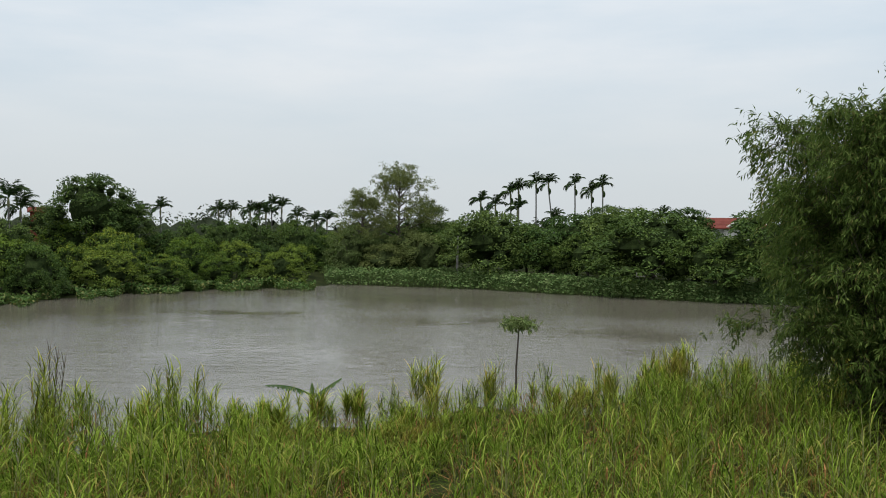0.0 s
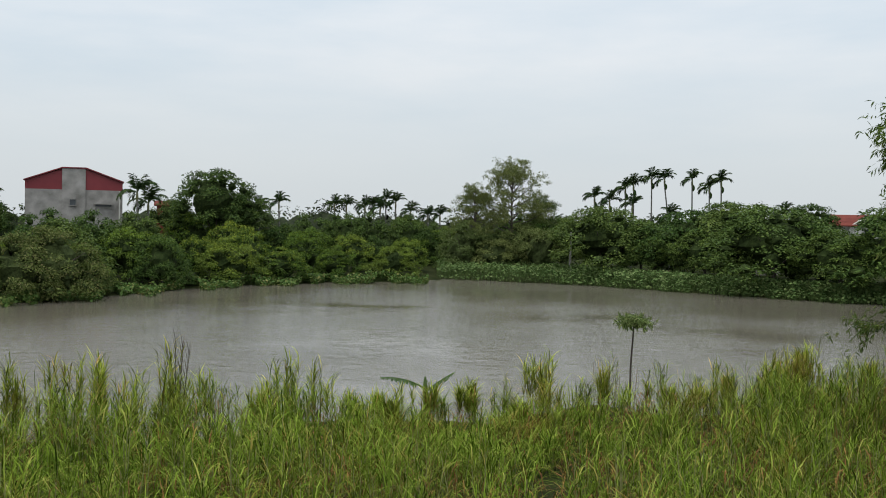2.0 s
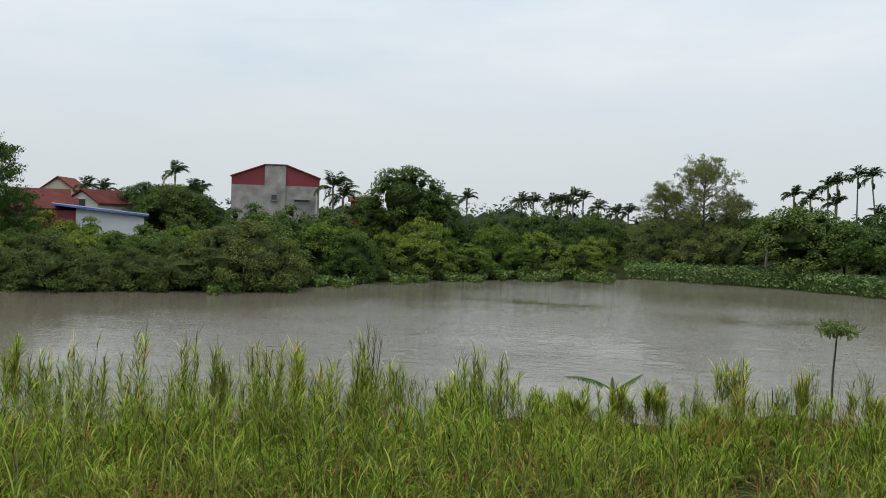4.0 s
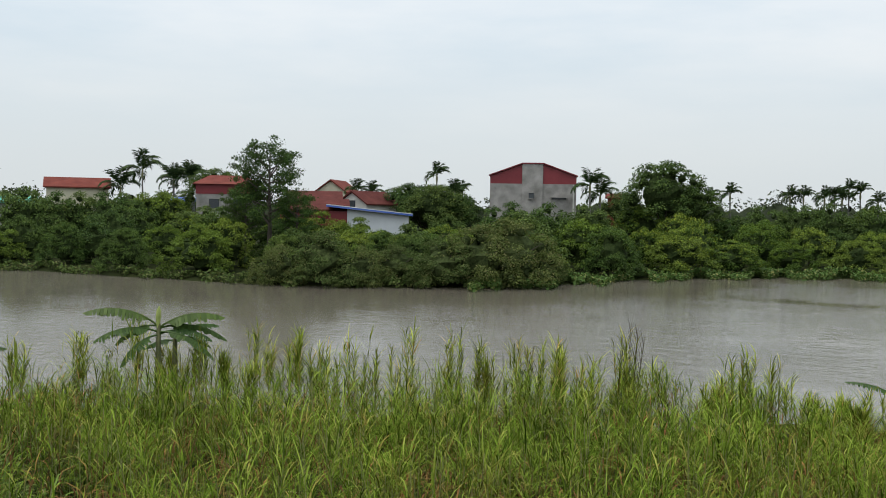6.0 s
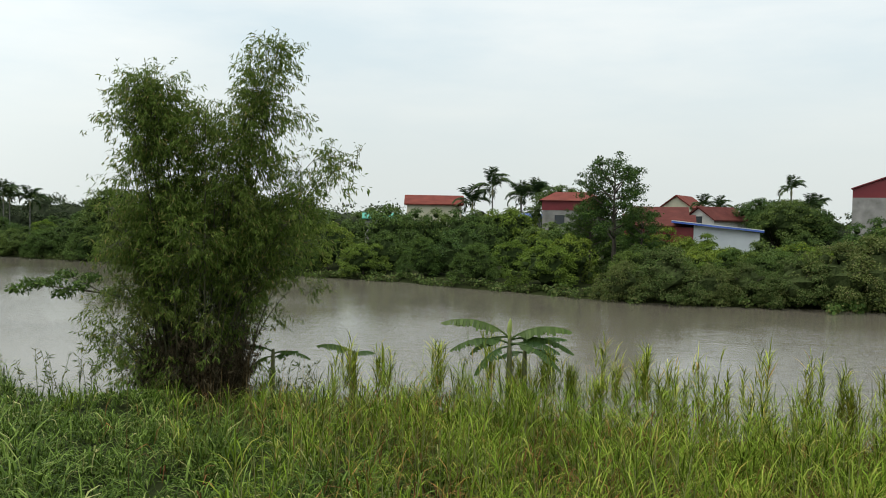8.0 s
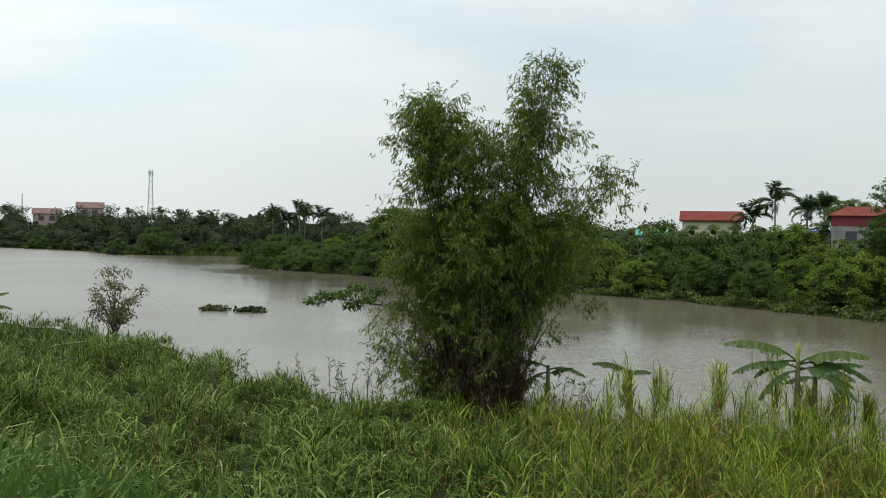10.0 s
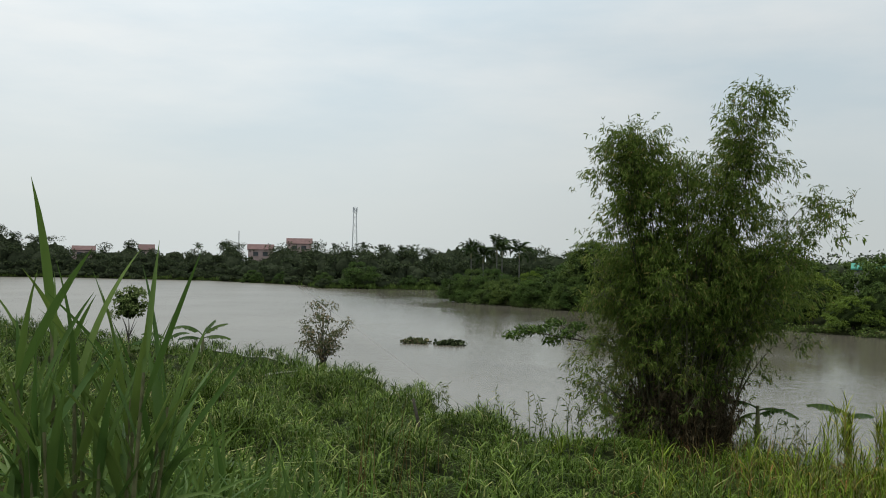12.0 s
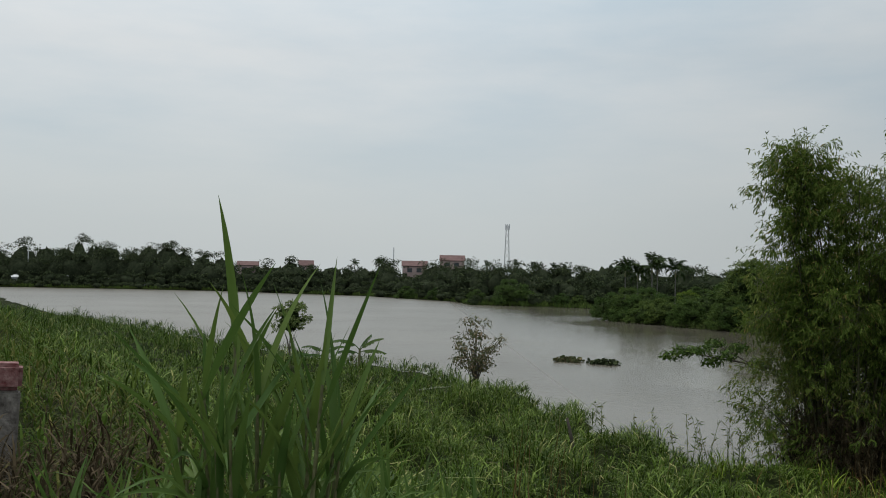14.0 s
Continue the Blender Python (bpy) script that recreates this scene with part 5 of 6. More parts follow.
lollipop = orchard_tree("small_tree", "small round-crowned dark tree on the bank", LOTUS, 3.6, 1.05, 11, 8, 18, 0.16, 0.62, (0.36, 0.55), (0.14, 0.24), "tree", "", stem=0.05, loose=0.4)
lollipop.matrix_basis = scaled(place(97.5, 50.4), 0.85, 0, 0.95)
side = thing("bank_tree", "broadleaf tree reaching a branch out over the water", "tree", Matrix.Translation(place(68.6, 29.0)) @ pose(0, 0, 0, 0, 0, 68.6))
mesh_part("trunk", quick_mesh("trunk", *tube_arrays([[((0, 0, -0.2), 0.1), ((0, 0, 1.9), 0.08), ((0.4, 0, 3.6), 0.03)], [((0, 0, 3.0), 0.05), ((-1.6, 0, 3.3), 0.03), ((-3.4, 0.1, 3.55), 0.012)], [((-1.6, 0, 3.3), 0.02), ((-2.6, 0.3, 3.8), 0.01)]], 6), BARK, True), side)
ends = np.array([(-3.5, 0.1, 3.6), (-3.2, 0.3, 3.55), (-2.9, -0.2, 3.65), (-2.6, 0.3, 3.8), (-2.3, 0, 3.5), (-2.0, 0.3, 3.7), (-3.8, -0.2, 3.45), (0.4, 0, 3.7), (0, 0.3, 3.4), (-0.6, -0.2, 3.1), (-1.4, 0.1, 3.3), (-2.7, 0.2, 3.3)])
mesh_part("crown", quick_mesh("crown", *clump_leaves(ends, np.full(len(ends), 0.32), 110, 0.13, 0.06, 0.5, -0.6, 0.4), OLDORCHARD), side)

# ---- lotus bed, hyacinth and floating weed ----
def round_leaves(p, r, tilt=0.35):
    """Cupped round leaves as rings of two faces."""
    n = len(p)
    nrm = unit(np.array([0, 0, 1.0]) + RNG.normal(size=(n, 3)) * tilt)
    a = unit(np.cross(nrm, RNG.normal(size=(n, 3))))
    b = np.cross(nrm, a)
    r = r[:, None]
    ring = [p + r * (a * math.cos(t) + b * math.sin(t)) + nrm * r * 0.25 for t in np.linspace(0, 2 * np.pi, 6, endpoint=False)]
    v = np.stack(ring, 1).reshape(-1, 3)
    i = (np.arange(n) * 6)[:, None]
    q = np.concatenate([i + np.array([[0, 1, 2, 3]]), i + np.array([[0, 3, 4, 5]])], 0)
    return v, q


def lotus_bed():
    n = 24000
    turn = RNG.uniform(-34, 6.9, n)
    a = far_shore(turn)
    b = np.interp(turn, [-40, -15, -7, 1, 6.9], [77, 77, 84, 94, 100])
    d = a - 0.3 + (b - a) * RNG.uniform(0, 1, n)
    x, y = -d * np.sin(np.radians(turn)), d * np.cos(np.radians(turn))
    h = RNG.uniform(0.35, 0.95, n) * np.clip((d - a) * 0.8 + 0.5, 0.3, 1)
    g = np.maximum(ground_z(x, y), 0.0)
    top = np.stack([x, y, g + h], -1)
    foot = np.stack([x, y, g - 0.1], -1)
    leaf = round_leaves(top, RNG.uniform(0.06, 0.12, n), 0.6)
    tagged(new("lotus_bed", quick_mesh("lotus_bed", *joined([leaf, blade_twigs(foot, top, 0.012)]), LOTUS)), "dense bed of green lotus leaves along the far shore", "lotus", kind="stuff")


def shore_weed(name, label, mat, t0, t1, width, n, r, h):
    turn = RNG.uniform(t0, t1, n)
    thick = np.sin(turn * 1.7) * 0.4 + np.sin(turn * 4.1 + 1) * 0.3 + 0.55
    d = far_shore(turn) + 1.0 - RNG.uniform(0, 1, n) * width * np.clip(thick, 0.1, 1.3)
    x, y = -d * np.sin(np.radians(turn)), d * np.cos(np.radians(turn))
    top = np.stack([x, y, np.maximum(ground_z(x, y), 0.0) + RNG.uniform(0.05, 1, n) * h], -1)
    low = top * np.array([1, 1, 0])
    tagged(new(name, quick_mesh(name, *joined([round_leaves(top, RNG.uniform(0.6, 1.2, n) * r, 0.8), blade_twigs(low, top, 0.012)]), mat)), label, "water weed", kind="stuff")


lotus_bed()
shore_weed("water_hyacinth", "floating hyacinth fringe under the lakeside trees", HYACINTH, 7.4, 31, 4.2, 7000, 0.1, 0.5)
shore_weed("shore_weed", "low weedy fringe along the far water's edge", BUSH, 31, 79, 2.0, 5200, 0.09, 0.4)


def weed_raft(turn, far, length, width, mat):
    ob = thing("floating_weed_raft", "floating raft of water hyacinth on the lake", "water hyacinth", Matrix.Translation(polar(turn, far, 0.0)) @ pose(0, 0, 0, 0, 0, turn), "floating weed rafts")
    n = 340
    a, r = RNG.uniform(0, 2 * np.pi, n), np.sqrt(RNG.uniform(0, 1, n))
    p = np.stack([np.cos(a) * r * length / 2, np.sin(a) * r * width / 2, RNG.uniform(0.06, 0.36, n) * (1.05 - r * 0.6)], -1) + np.stack([0.2 * np.sin(a * 5 + turn), 0.3 * np.sin(a * 3 + 1), 0.1 * np.sin(a * 7 + r * 9)], -1) * r[:, None]
    mesh_part("leaves", quick_mesh("leaves", *joined([round_leaves(p, RNG.uniform(0.05, 0.11, n), 1.2), blade_twigs(p * np.array([0.95, 0.95, -0.1]), p, 0.012)]), mat), ob)


weed_raft(81.35, 60.8, 1.6, 1.0, REDDISH)
weed_raft(79.35, 59.8, 1.8, 1.3, FARWOOD)

# ---- woods of the distant shore ----
def far_woods():
    leaf, core = [], []

    def tree(p, hh, r, lobes, per, size):
        # a few uneven lobes, each a heap of leafy puffs, narrower towards the top
        for _ in range(lobes):
            lr = r * RNG.uniform(0.42, 0.72)
            lift = RNG.uniform(0.3, 0.86)
            at = p + np.array([RNG.normal() * r * 0.5 * (1.25 - lift), RNG.normal() * r * 0.5 * (1.25 - lift), hh * lift - lr * 0.3])
            m = 9
            c = at + ball_dirs(m, -0.4) * np.array([lr, lr, lr * 0.75]) * RNG.uniform(0.55, 0.95, (m, 1))
            leaf.append(puff_leaves(c, RNG.uniform(0.26, 0.46, m) * lr, per, size, size * 0.6, -0.3, 0.4))
        # a dark core fills the tree; its colour holds the shade within
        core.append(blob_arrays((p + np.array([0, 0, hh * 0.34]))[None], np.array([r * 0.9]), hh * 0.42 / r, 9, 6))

    for n, (back, step, h) in enumerate([(2, 2.2, 2.0), (6, 3.4, 4.6), (14, 4.0, 6.4), (26, 4.6, 7.8), (44, 5.4, 8.8)]):
        turn = 70.5
        while turn < 118:
            far = max(float(far_shore(turn)), 179.0) + back + RNG.uniform(-2, 2)
            hh = h * RNG.uniform(0.72, 1.12) * (float(np.interp(turn, [100, 104, 109, 112], [1.06, 1.7, 1.75, 1.5])) if n > 1 else 1.0)
            if RNG.uniform() < 0.1 and n > 2:
                hh *= 1.14
            if n > 1 and 89.3 < turn < 90.9:
                hh = min(hh, 5.2)
            elif n > 1 and (96.0 < turn < 96.8 or 99.2 < turn < 100.3):
                hh = min(hh, 6.2)
            tree(np.array(place(turn, far)), hh, max(min(hh, 9.0) * RNG.uniform(0.36, 0.5), 1.5), (7 if hh > 9.5 else 5) if n else 3, 19, 0.42 if n else 0.36)
            turn += math.degrees(step * RNG.uniform(0.7, 1.25) / far)
    # behind the orchard
    turn = -36.0
    while turn < 72:
        far = RNG.uniform(132, 150)
        tree(np.array(place(turn, far)), RNG.uniform(5.6, 7.0), RNG.uniform(3.0, 4.2), 3, 9, 0.45)
        turn += RNG.uniform(0.9, 1.5)
    tagged(new("far_woods", quick_mesh("far_woods", *joined(leaf), FARWOOD)), "dark belt of trees on the distant shore", "woods", kind="stuff")
    tagged(new("far_wood_shade_cores", quick_mesh("far_wood_shade_cores", *joined(core), SHADEFAR, True)), "dark filler cores in the distant belt of trees, shade in their colour", "woods", kind="stuff")


def reed_line():
    """A low pale line of reeds and grass along the foot of the distant woods."""
    n = 6000
    turn = RNG.uniform(79.6, 118, n)
    d = far_shore(turn) + RNG.uniform(-0.4, 2.0, n)
    x, y = -d * np.sin(np.radians(turn)), d * np.cos(np.radians(turn))
    z = np.maximum(ground_z(x, y), 0.0) - 0.05
    b = blade_arrays(np.stack([x, y, z], -1), RNG.uniform(0, 6.28, n), RNG.uniform(0.5, 1.1, n), np.full(n, 0.11), RNG.uniform(0, 0.4, n), RNG.uniform(0.2, 1.4, n), 2)
    tagged(new("distant_reeds", quick_mesh("distant_reeds", *b, OLDORCHARD)), "low pale reeds at the foot of the distant woods", "reeds", kind="stuff")


far_woods()
reed_line()
for turn, far, top in [(84.2, 230, 8.9), (83.2, 232, 8.3), (82.0, 226, 8.3), (81.4, 226, 7.9), (85.9, 236, 8.7), (92.2, 262, 9.2), (93.6, 266, 8.9)]:
    palm(turn, far, top, 0, LONG_FRONDS)


# ---- odd weeds on the shore ----
def seed_weed(turn, far, tall, n):
    """Thin tall weed stems with sparse small leaves."""
    ob = thing("tall_weed", "thin seeding weed stems above the bank grass", "weed", Matrix.Translation(place(turn, far)), "tall weeds")
    for _ in range(n):
        h = tall * RNG.uniform(0.6, 1.0)
        a, e = RNG.uniform(0, 6.28), RNG.uniform(0.1, 0.6)
        b = np.array([RNG.normal() * 0.35, RNG.normal() * 0.35, 0.0])
        tip = b + np.array([math.cos(a) * e, math.sin(a) * e, h])
        k = 16
        f = RNG.uniform(0.35, 1.0, (k, 1))
        leaves = leaf_arrays(b * (1 - f) + tip * f, RNG.normal(size=(k, 3)) + np.array([0, 0, 0.3]), RNG.normal(size=(k, 3)), RNG.uniform(0.1, 0.22, k), RNG.uniform(0.02, 0.05, k))
        mesh_part("stem", quick_mesh("stem", *joined([tube_arrays([[(tuple(b), 0.012), (tuple(tip), 0.004)]], 4), leaves]), BUSH), ob)


def spiky_weed(turn, far, tall):
    """A dark dried reed with stiff leaves that point up to both sides."""
    ob = thing("dead_reed", "dark dried reed with stiff upright leaves", "reed", Matrix.Translation(place(turn, far)), "dead reeds")
    for e in (-0.22, -0.04, 0.12, 0.26):
        m = pose(0, 0, 0, 0, 0, turn)
        tip = m @ Vector((e, 0, tall * (1 - 0.6 * abs(e))))
        base = m @ Vector((e * 0.15, 0, 0))
        blades = [keeled_blade(np.array(base.lerp(tip, f)), radians(turn + (0 if k else 180)), 0.42, 0.04, 0.12, 0.2, 0.3, 3) for f in np.linspace(0.45, 0.95, 6) for k in (0, 1)]
        mesh_part("stem", quick_mesh("stem", *joined([tube_arrays([[(tuple(base), 0.014), (tuple(tip), 0.005)]], 4)] + blades), WITHERED), ob)


spiky_weed(21.8, 22.0, 2.3)
for turn, far, tall, n in [(78.2, 27.2, 1.2, 2), (76.4, 26.8, 1.2, 3), (74.9, 26.6, 1.6, 3), (73.8, 26.8, 2.0, 4), (72.9, 26.4, 1.6, 4), (61.5, 26.0, 1.6, 4), (60.2, 26.0, 1.2, 4)]:
    seed_weed(turn, far, tall, n)
stake = thing("stake", "short dark wooden stake in the grass", "stake", Matrix.Translation(place(81.55, 25.2)) @ pose(0, 0, 0, 0, -12, 81))
mesh_part("post", quick_mesh("post", *tube_arrays([[((0, 0, -0.3), 0.05), ((0.01, 0, 0.4), 0.045), ((0, 0.01, 0.92), 0.035), ((0, 0.01, 0.94), 0.01)]], 7), BARK, True), stake)
# ---- houses ----
def house_at(name, label, turn, far, face=0.0):
    """Local axes: x to the viewer's right, y away, z up from the water's level."""
    return thing(name, label, "house", Matrix.Translation(polar(turn, far, 0.0)) @ pose(0, 0, 0, 0, 0, turn + face))


def gable_roof(x0, x1, y0, y1, z, rise, over=0.3, thick=0.12):
    """Ridge from front to back."""
    xm = (x0 + x1) / 2
    k = rise / (xm - x0) * over
    return prism([(x0 - over, z - k), (xm, z + rise), (x1 + over, z - k), (x1 + over, z - k + thick), (xm, z + rise + thick * 1.3), (x0 - over, z - k + thick)], y0 - over, y1 + over)


def side_roof(x0, x1, y0, y1, z, rise, over=0.3, thick=0.12):
    """Ridge from left to right."""
    bm = gable_roof(y0, y1, x0, x1, z, rise, over, thick)
    bmesh.ops.rotate(bm, verts=bm.verts, cent=(0, 0, 0), matrix=Matrix.Rotation(radians(90), 3, "Z"))
    bmesh.ops.scale(bm, verts=bm.verts, vec=(-1, 1, 1))
    return bm


def window(parent, x0, x1, z0, z1, y, frame_mat=CONCRETE):
    w = part("window", box((x0, y - 0.05, z0), (x1, y + 0.1, z1)), DARKGLASS, parent)
    part("sill", box((x0 - 0.06, y - 0.12, z0 - 0.08), (x1 + 0.06, y + 0.02, z0 - 0.003)), frame_mat, w)
    part("lintel", box((x0 - 0.06, y - 0.09, z1 + 0.003), (x1 + 0.06, y + 0.02, z1 + 0.09)), frame_mat, w)


def tall_house():
    ob = house_at("tall_house", "tall weathered concrete house with red sheet-metal gable", 27.25, 89.0, -1.0)
    part("wall", box((-3.88, 0, 0), (3.9, 11, 7.33)), CONCRETE, ob)
    gable = [(-3.88, 7.335), (3.9, 7.335), (3.9, 8.05), (0.9, 9.1), (-0.9, 9.1), (-3.88, 8.05)]
    part("gable_cladding", prism(gable, 0.02, 10.98), REDSHEET, ob, "dark red sheet-metal cladding")
    part("stair_tower", box((-0.98, -0.12, 0), (0.9, 3.0, 9.12), 0.02), CONCRETE, ob)
    roof = [(-4.0, 8.03), (-0.95, 9.14), (0.95, 9.14), (4.02, 8.03), (4.02, 8.12), (0.95, 9.24), (-0.95, 9.24), (-4.0, 8.12)]
    part("roof", prism(roof, -0.18, 11.2), REDSHEET, ob)
    window(ob, -0.35, 0.1, 6.02, 6.5, -0.13)
    part("window_slot", box((1.7, -0.05, 5.95), (3.0, 0.05, 6.12)), DARKGLASS, ob)
    part("canopy", box((1.6, -0.4, 6.13), (3.1, -0.004, 6.2)), CONCRETE, ob)
    part("downpipe", box((3.6, -0.12, 0), (3.72, -0.004, 7.3)), PLASTER, ob)


def hip_house():
    ob = house_at("hip_roofed_house", "grey house with red cladding and a red hipped roof", 44.9, 92.0)
    part("wall", box((-2.75, 0, 0), (2.75, 7, 5.95)), CONCRETE, ob)
    part("cladding", box((-2.79, -0.04, 5.953), (2.79, 7.04, 6.85)), REDSHEET, ob, "dark red sheet-metal upper storey")
    bm = bmesh.new()
    low = [bm.verts.new(c) for c in ((-3.1, -0.4, 6.86), (3.1, -0.4, 6.86), (3.1, 7.4, 6.86), (-3.1, 7.4, 6.86))]
    top = [bm.verts.new(c) for c in ((-1.6, 3.5, 7.75), (1.6, 3.5, 7.75))]
    for f in ((low[0], low[1], top[1], top[0]), (low[1], low[2], top[1]), (low[2], low[3], top[0], top[1]), (low[3], low[0], top[0]), (low[3], low[2], low[1], low[0])):
        bm.faces.new(f)
    part("roof", bm, REDTILE, ob)
    window(ob, -1.6, -0.7, 4.6, 5.5, -0.01)
    window(ob, 0.6, 1.5, 4.6, 5.5, -0.01)


def low_houses():
    ob = house_at("long_red_shed", "long low shed with dark red sheet-metal walls", 40.0, 84.0)
    part("wall", box((-2.8, 0, 0), (2.8, 5, 4.7)), REDSHEET, ob)
    part("roof", side_roof(-2.8, 2.8, 0, 5, 4.7, 0.8), BROWNTILE, ob)
    ob = house_at("old_tiled_house", "old house with a faded brown tiled roof", 39.9, 89.0)
    part("wall", box((-2.2, 0, 0), (2.2, 5, 5.5)), PLASTER, ob)
    part("roof", side_roof(-2.2, 2.2, 0, 5, 5.5, 0.75), BROWNTILE, ob)
    ob = house_at("cream_gabled_house", "cream house with a red tiled gable roof", 39.0, 107.0, -14)
    part("wall", prism([(-1.6, 0), (1.6, 0), (1.6, 6.6), (0, 7.75), (-1.6, 6.6)], 0, 7), CREAM, ob)
    part("roof", gable_roof(-1.6, 1.6, 0, 7, 6.62, 1.16, 0.25), REDTILE, ob)
    window(ob, -0.4, 0.4, 5.6, 6.4, -0.01, CREAM)
    ob = house_at("small_gabled_house", "small white-gabled house with an old red roof", 37.75, 94.0, -38)
    part("wall", prism([(-1.7, 0), (1.7, 0), (1.7, 5.3), (0, 6.35), (-1.7, 5.3)], 0, 5), PLASTER, ob)
    part("roof", gable_roof(-1.7, 1.7, 0, 5, 5.32, 1.06, 0.25), BROWNTILE, ob)
    window(ob, -0.35, 0.35, 4.9, 5.6, -0.01, PLASTER)
    ob = house_at("blue_roofed_shed", "long white shed under a sloping blue metal roof", 36.7, 80.0)
    part("wall", prism([(-1.9, 0), (3.1, 0), (3.1, 4.28), (-1.9, 4.78)], 0, 6), WHITESHEET, ob)
    part("end_wall", box((-3.4, 0.02, 0), (-1.91, 5.9, 4.6)), REDSHEET, ob, "dark red sheet-metal end")
    part("roof", prism([(-3.6, 4.98), (3.4, 4.32), (3.4, 4.46), (-3.6, 5.12)], -0.5, 6.4), BLUESHEET, ob)
    part("roof_edge", prism([(-3.6, 5.123), (3.4, 4.463), (3.4, 4.52), (-3.6, 5.18)], -0.52, -0.3), WHITESHEET, ob)
    ob = house_at("orange_roofed_house", "long house with a bright orange-red tiled roof", 52.9, 104.0)
    part("wall", box((-2.9, 0, 0), (2.9, 5, 6.5)), CREAM, ob)
    part("roof", side_roof(-2.9, 2.9, 0, 5, 6.5, 0.85), REDTILE, ob)
    ob = house_at("green_roofed_shed", "low shed with a green netted roof", 56.0, 98.0)
    part("wall", box((-1.6, 0, 0), (1.6, 3, 4.9)), CONCRETE, ob)
    part("roof", side_roof(-1.6, 1.6, 0, 3, 4.9, 0.4), mottled("green_netting", (0.03, 0.16, 0.12), (0.06, 0.24, 0.18), 2.0), ob)
    ob = house_at("small_orange_house", "small house with orange walls behind the trees", 22.45, 114.0)
    part("wall", box((-0.9, 0, 0), (0.9, 5, 6.5)), REDTILE, ob)
    part("roof", side_roof(-0.9, 0.9, 0, 5, 6.5, 0.4), REDTILE, ob)
    ob = house_at("white_house", "white house with a red tiled roof behind bamboo", -16.6, 118.0, 12)
    part("wall", prism([(-1.2, 0), (3.2, 0), (3.2, 5.6), (1, 6.7), (-1.2, 5.6)], 0.3, 7), PLASTER, ob)
    part("roof", side_roof(-3.0, 3.6, 0.3, 7, 5.6, 1.1), REDTILE, ob)
    window(ob, 0.4, 1.4, 4.1, 5.2, 0.28, PLASTER)
    ob = house_at("blue_tank_shed", "shed with blue and white sheeting between palms", 47.4, 100.0)
    part("wall", box((-1.3, 0, 0), (1.3, 3, 5.3)), WHITESHEET, ob)
    part("roof", side_roof(-1.3, 1.3, 0, 3, 5.3, 0.2), BLUESHEET, ob)
    ob = house_at("thatched_hut", "tiny tan-roofed hut behind the lotus bed", -5.75, 86.5)
    part("wall", box((-0.8, 0, 0), (0.8, 1.2, 0.95)), BARK, ob)
    part("roof", side_roof(-0.95, 0.95, 0, 1.2, 0.85, 0.3), THATCH, ob)
    ob = house_at("grey_roofed_shed", "grey-roofed shed among the orchard trees", -11.95, 93.0, 20)
    part("wall", box((-0.9, 0, 0), (0.9, 2, 3.8)), CONCRETE, ob)
    part("roof", side_roof(-0.9, 0.9, 0, 2, 3.8, 0.5), PINK, ob)


def town_house(turn, far, w, z_eave, z_top, wall, roof, label, floors=2):
    ob = house_at("town_house", label, turn, far)
    part("wall", box((-w / 2, 0, 0), (w / 2, w, z_eave)), wall, ob)
    if roof is not None:
        part("roof", side_roof(-w / 2, w / 2, 0, w, z_eave, z_top - z_eave), roof, ob)
    for i in range(2):
        for k in range(floors):
            x = -w * 0.3 + i * w * 0.38
            window(ob, x, x + w * 0.2, z_eave - 1.9 - 2.6 * k, z_eave - 0.7 - 2.6 * k, -0.01, wall)


def distant_town():
    town_house(90.1, 290, 7.2, 8.2, 9.6, PINK, HAZETILE, "distant pink house with a red roof")
    town_house(87.9, 310, 7.6, 10.4, 12.0, PINK, HAZETILE, "large distant pale pink building")
    town_house(99.7, 300, 6.0, 7.4, 8.5, PINK, HAZETILE, "distant low house with a red roof")
    town_house(96.4, 302, 4.2, 7.8, 9.2, PINK, HAZETILE, "distant narrow pink house")
    town_house(78.9, 225, 2.6, 6.4, 7.6, PLASTER, PLASTER, "distant pale flat-roofed house")
    town_house(86.2, 300, 4.0, 7.6, 8.4, PLASTER, None, "distant white house among the trees")
    for turn, w in [(107.6, 3.0), (105.2, 2.2), (109.6, 2.0), (103.2, 2.0), (112.2, 3.2)]:
        ob = house_at("lakeside_shed", "small white sheeted shed under far trees", turn, 287)
        part("wall", box((-w / 2, 0, 0), (w / 2, 2.2, 2.6)), WHITESHEET, ob)
        part("roof", side_roof(-w / 2, w / 2, 0, 2.2, 2.6, 0.5), WHITESHEET, ob)


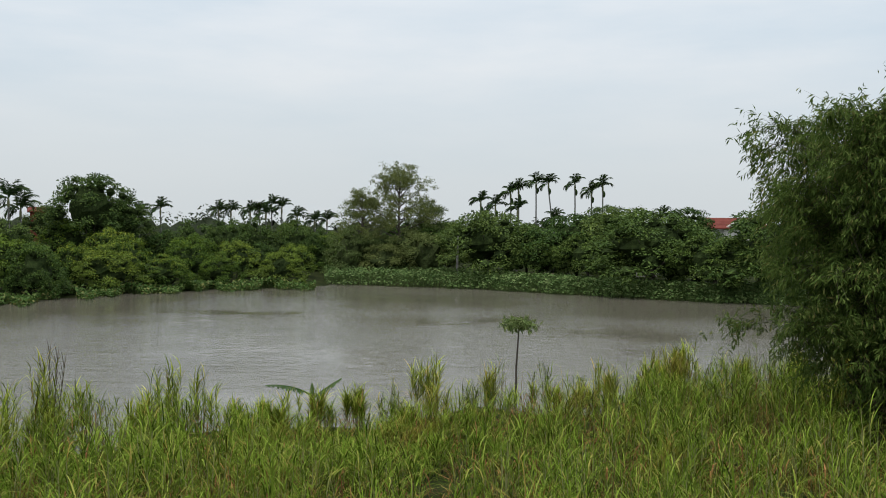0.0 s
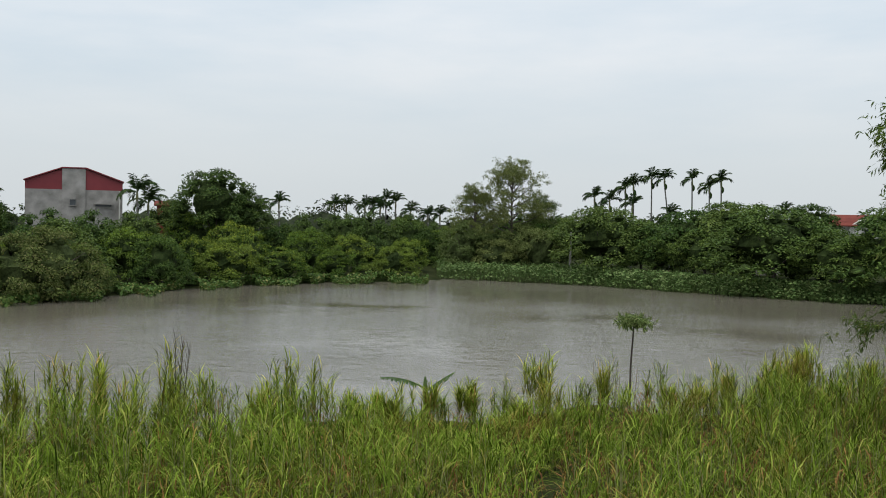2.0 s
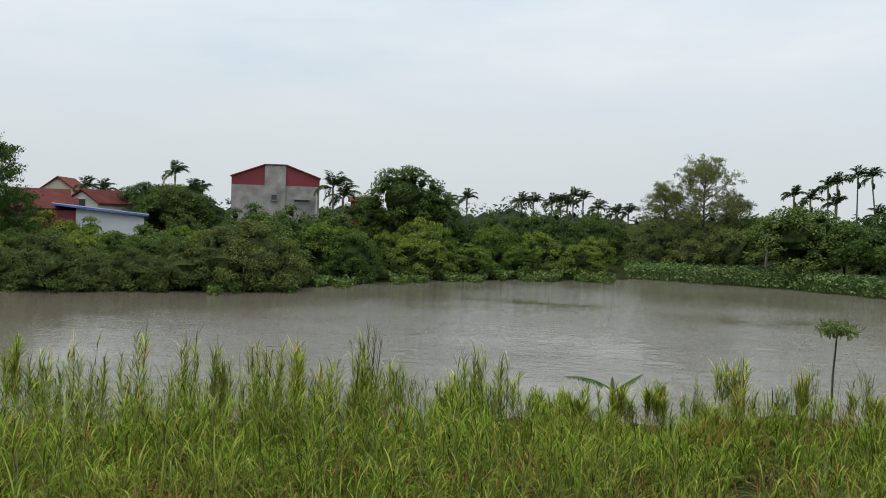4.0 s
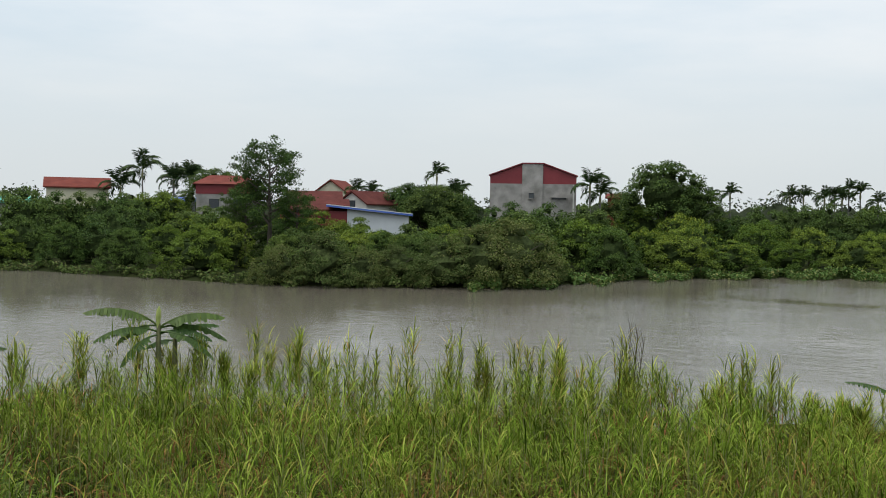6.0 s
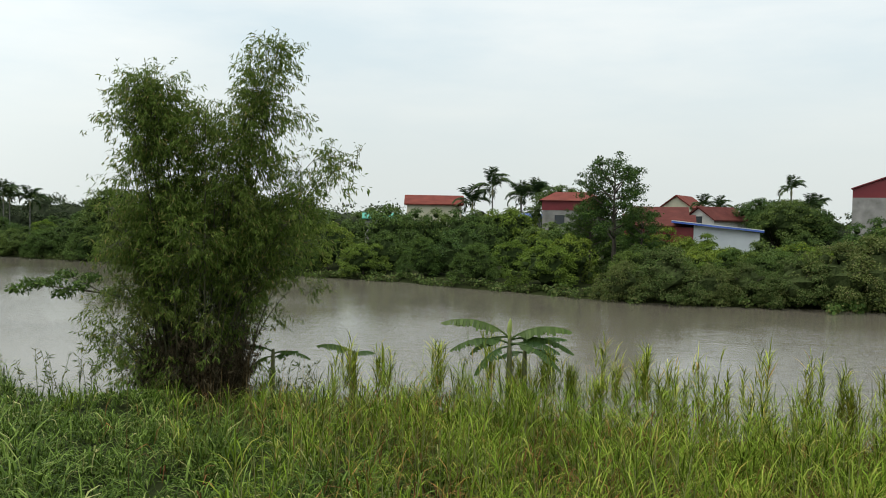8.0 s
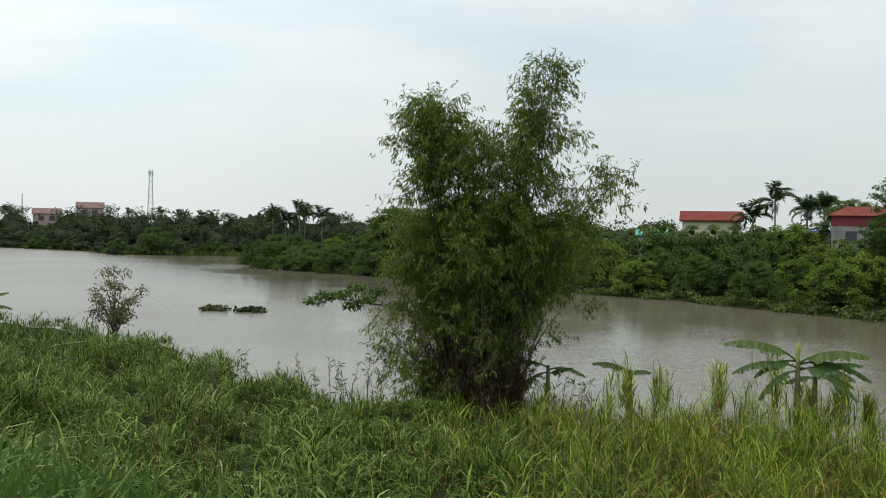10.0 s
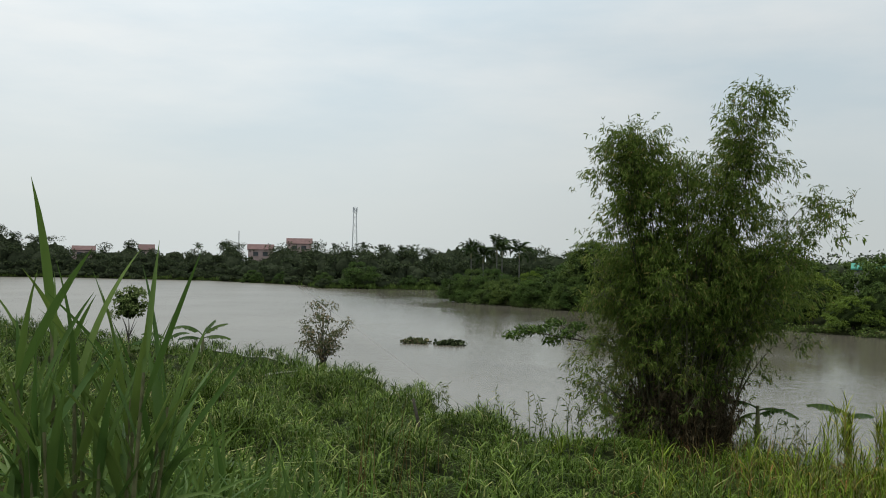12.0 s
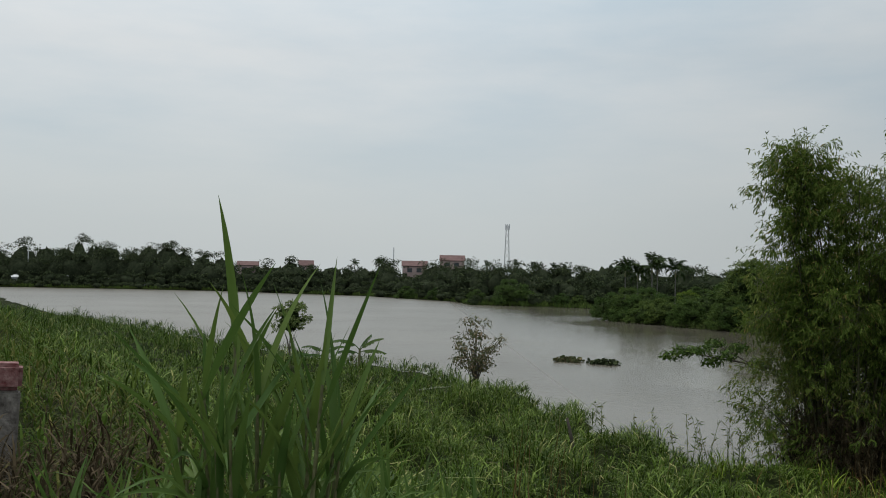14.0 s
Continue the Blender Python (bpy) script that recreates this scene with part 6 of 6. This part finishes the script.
def lattice_mast():
    ob = thing("lattice_mast", "tall thin steel lattice communications mast", "mast", Matrix.Translation(polar(84.72, 300, 0)))
    n, h0, h1 = 9, 3.0, 21.3
    corners = [(-1, -1), (1, -1), (1, 1), (-1, 1)]
    for cx, cy in corners:
        mesh_part("leg", quick_mesh("leg", *tube_arrays([[((cx * (0.95 - 0.6 * s), cy * (0.95 - 0.6 * s), h0 + (h1 - h0) * s), 0.09) for s in (0, 0.5, 1)]], 5), GALV), ob)
    paths = []
    for i in range(n):
        s0, s1 = i / n, (i + 1) / n
        for k in range(4):
            a, b = corners[k], corners[(k + 1) % 4]
            r0, r1 = 0.95 - 0.6 * s0, 0.95 - 0.6 * s1
            paths.append([((a[0] * r0, a[1] * r0, h0 + (h1 - h0) * s0), 0.045), ((b[0] * r1, b[1] * r1, h0 + (h1 - h0) * s1), 0.045)])
    mesh_part("bracing", quick_mesh("bracing", *tube_arrays(paths, 4), GALV), ob)
    for a in (20, 140, 260):
        f = part("antenna", box((-0.12, 0.55, 20.0), (0.12, 0.75, 21.7)), WHITESHEET, ob)
        f.matrix_basis = pose(0, 0, 0, 0, 0, a)


def poles():
    ob = thing("utility_pole", "grey concrete utility pole at the lotus bed", "utility pole", Matrix.Translation(place(-0.85, 89.5)) @ pose(0, 0, 0, 0, 0.8, 0))
    mesh_part("shaft", quick_mesh("shaft", *tube_arrays([[((0, 0, -0.5), 0.12), ((0, 0, 3.85), 0.085)]], 8), CONCRETE, True), ob)
    for turn, top in ((91.34, 13.8), (111.4, 11.8)):
        m = thing("antenna_pole", "thin distant antenna pole over the trees", "antenna", Matrix.Translation(polar(turn, 300)), "antenna poles")
        mesh_part("shaft", quick_mesh("shaft", *tube_arrays([[((0, 0, 0), 0.22), ((0, 0, top), 0.14)]], 6), GALV), m)


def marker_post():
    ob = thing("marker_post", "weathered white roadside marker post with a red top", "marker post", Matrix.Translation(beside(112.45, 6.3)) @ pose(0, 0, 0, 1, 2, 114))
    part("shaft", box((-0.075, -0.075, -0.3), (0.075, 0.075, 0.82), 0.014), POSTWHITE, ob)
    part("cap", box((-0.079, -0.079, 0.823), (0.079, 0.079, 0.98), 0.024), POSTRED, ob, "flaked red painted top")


tall_house()
hip_house()
low_houses()
distant_town()
lattice_mast()
poles()
marker_post()
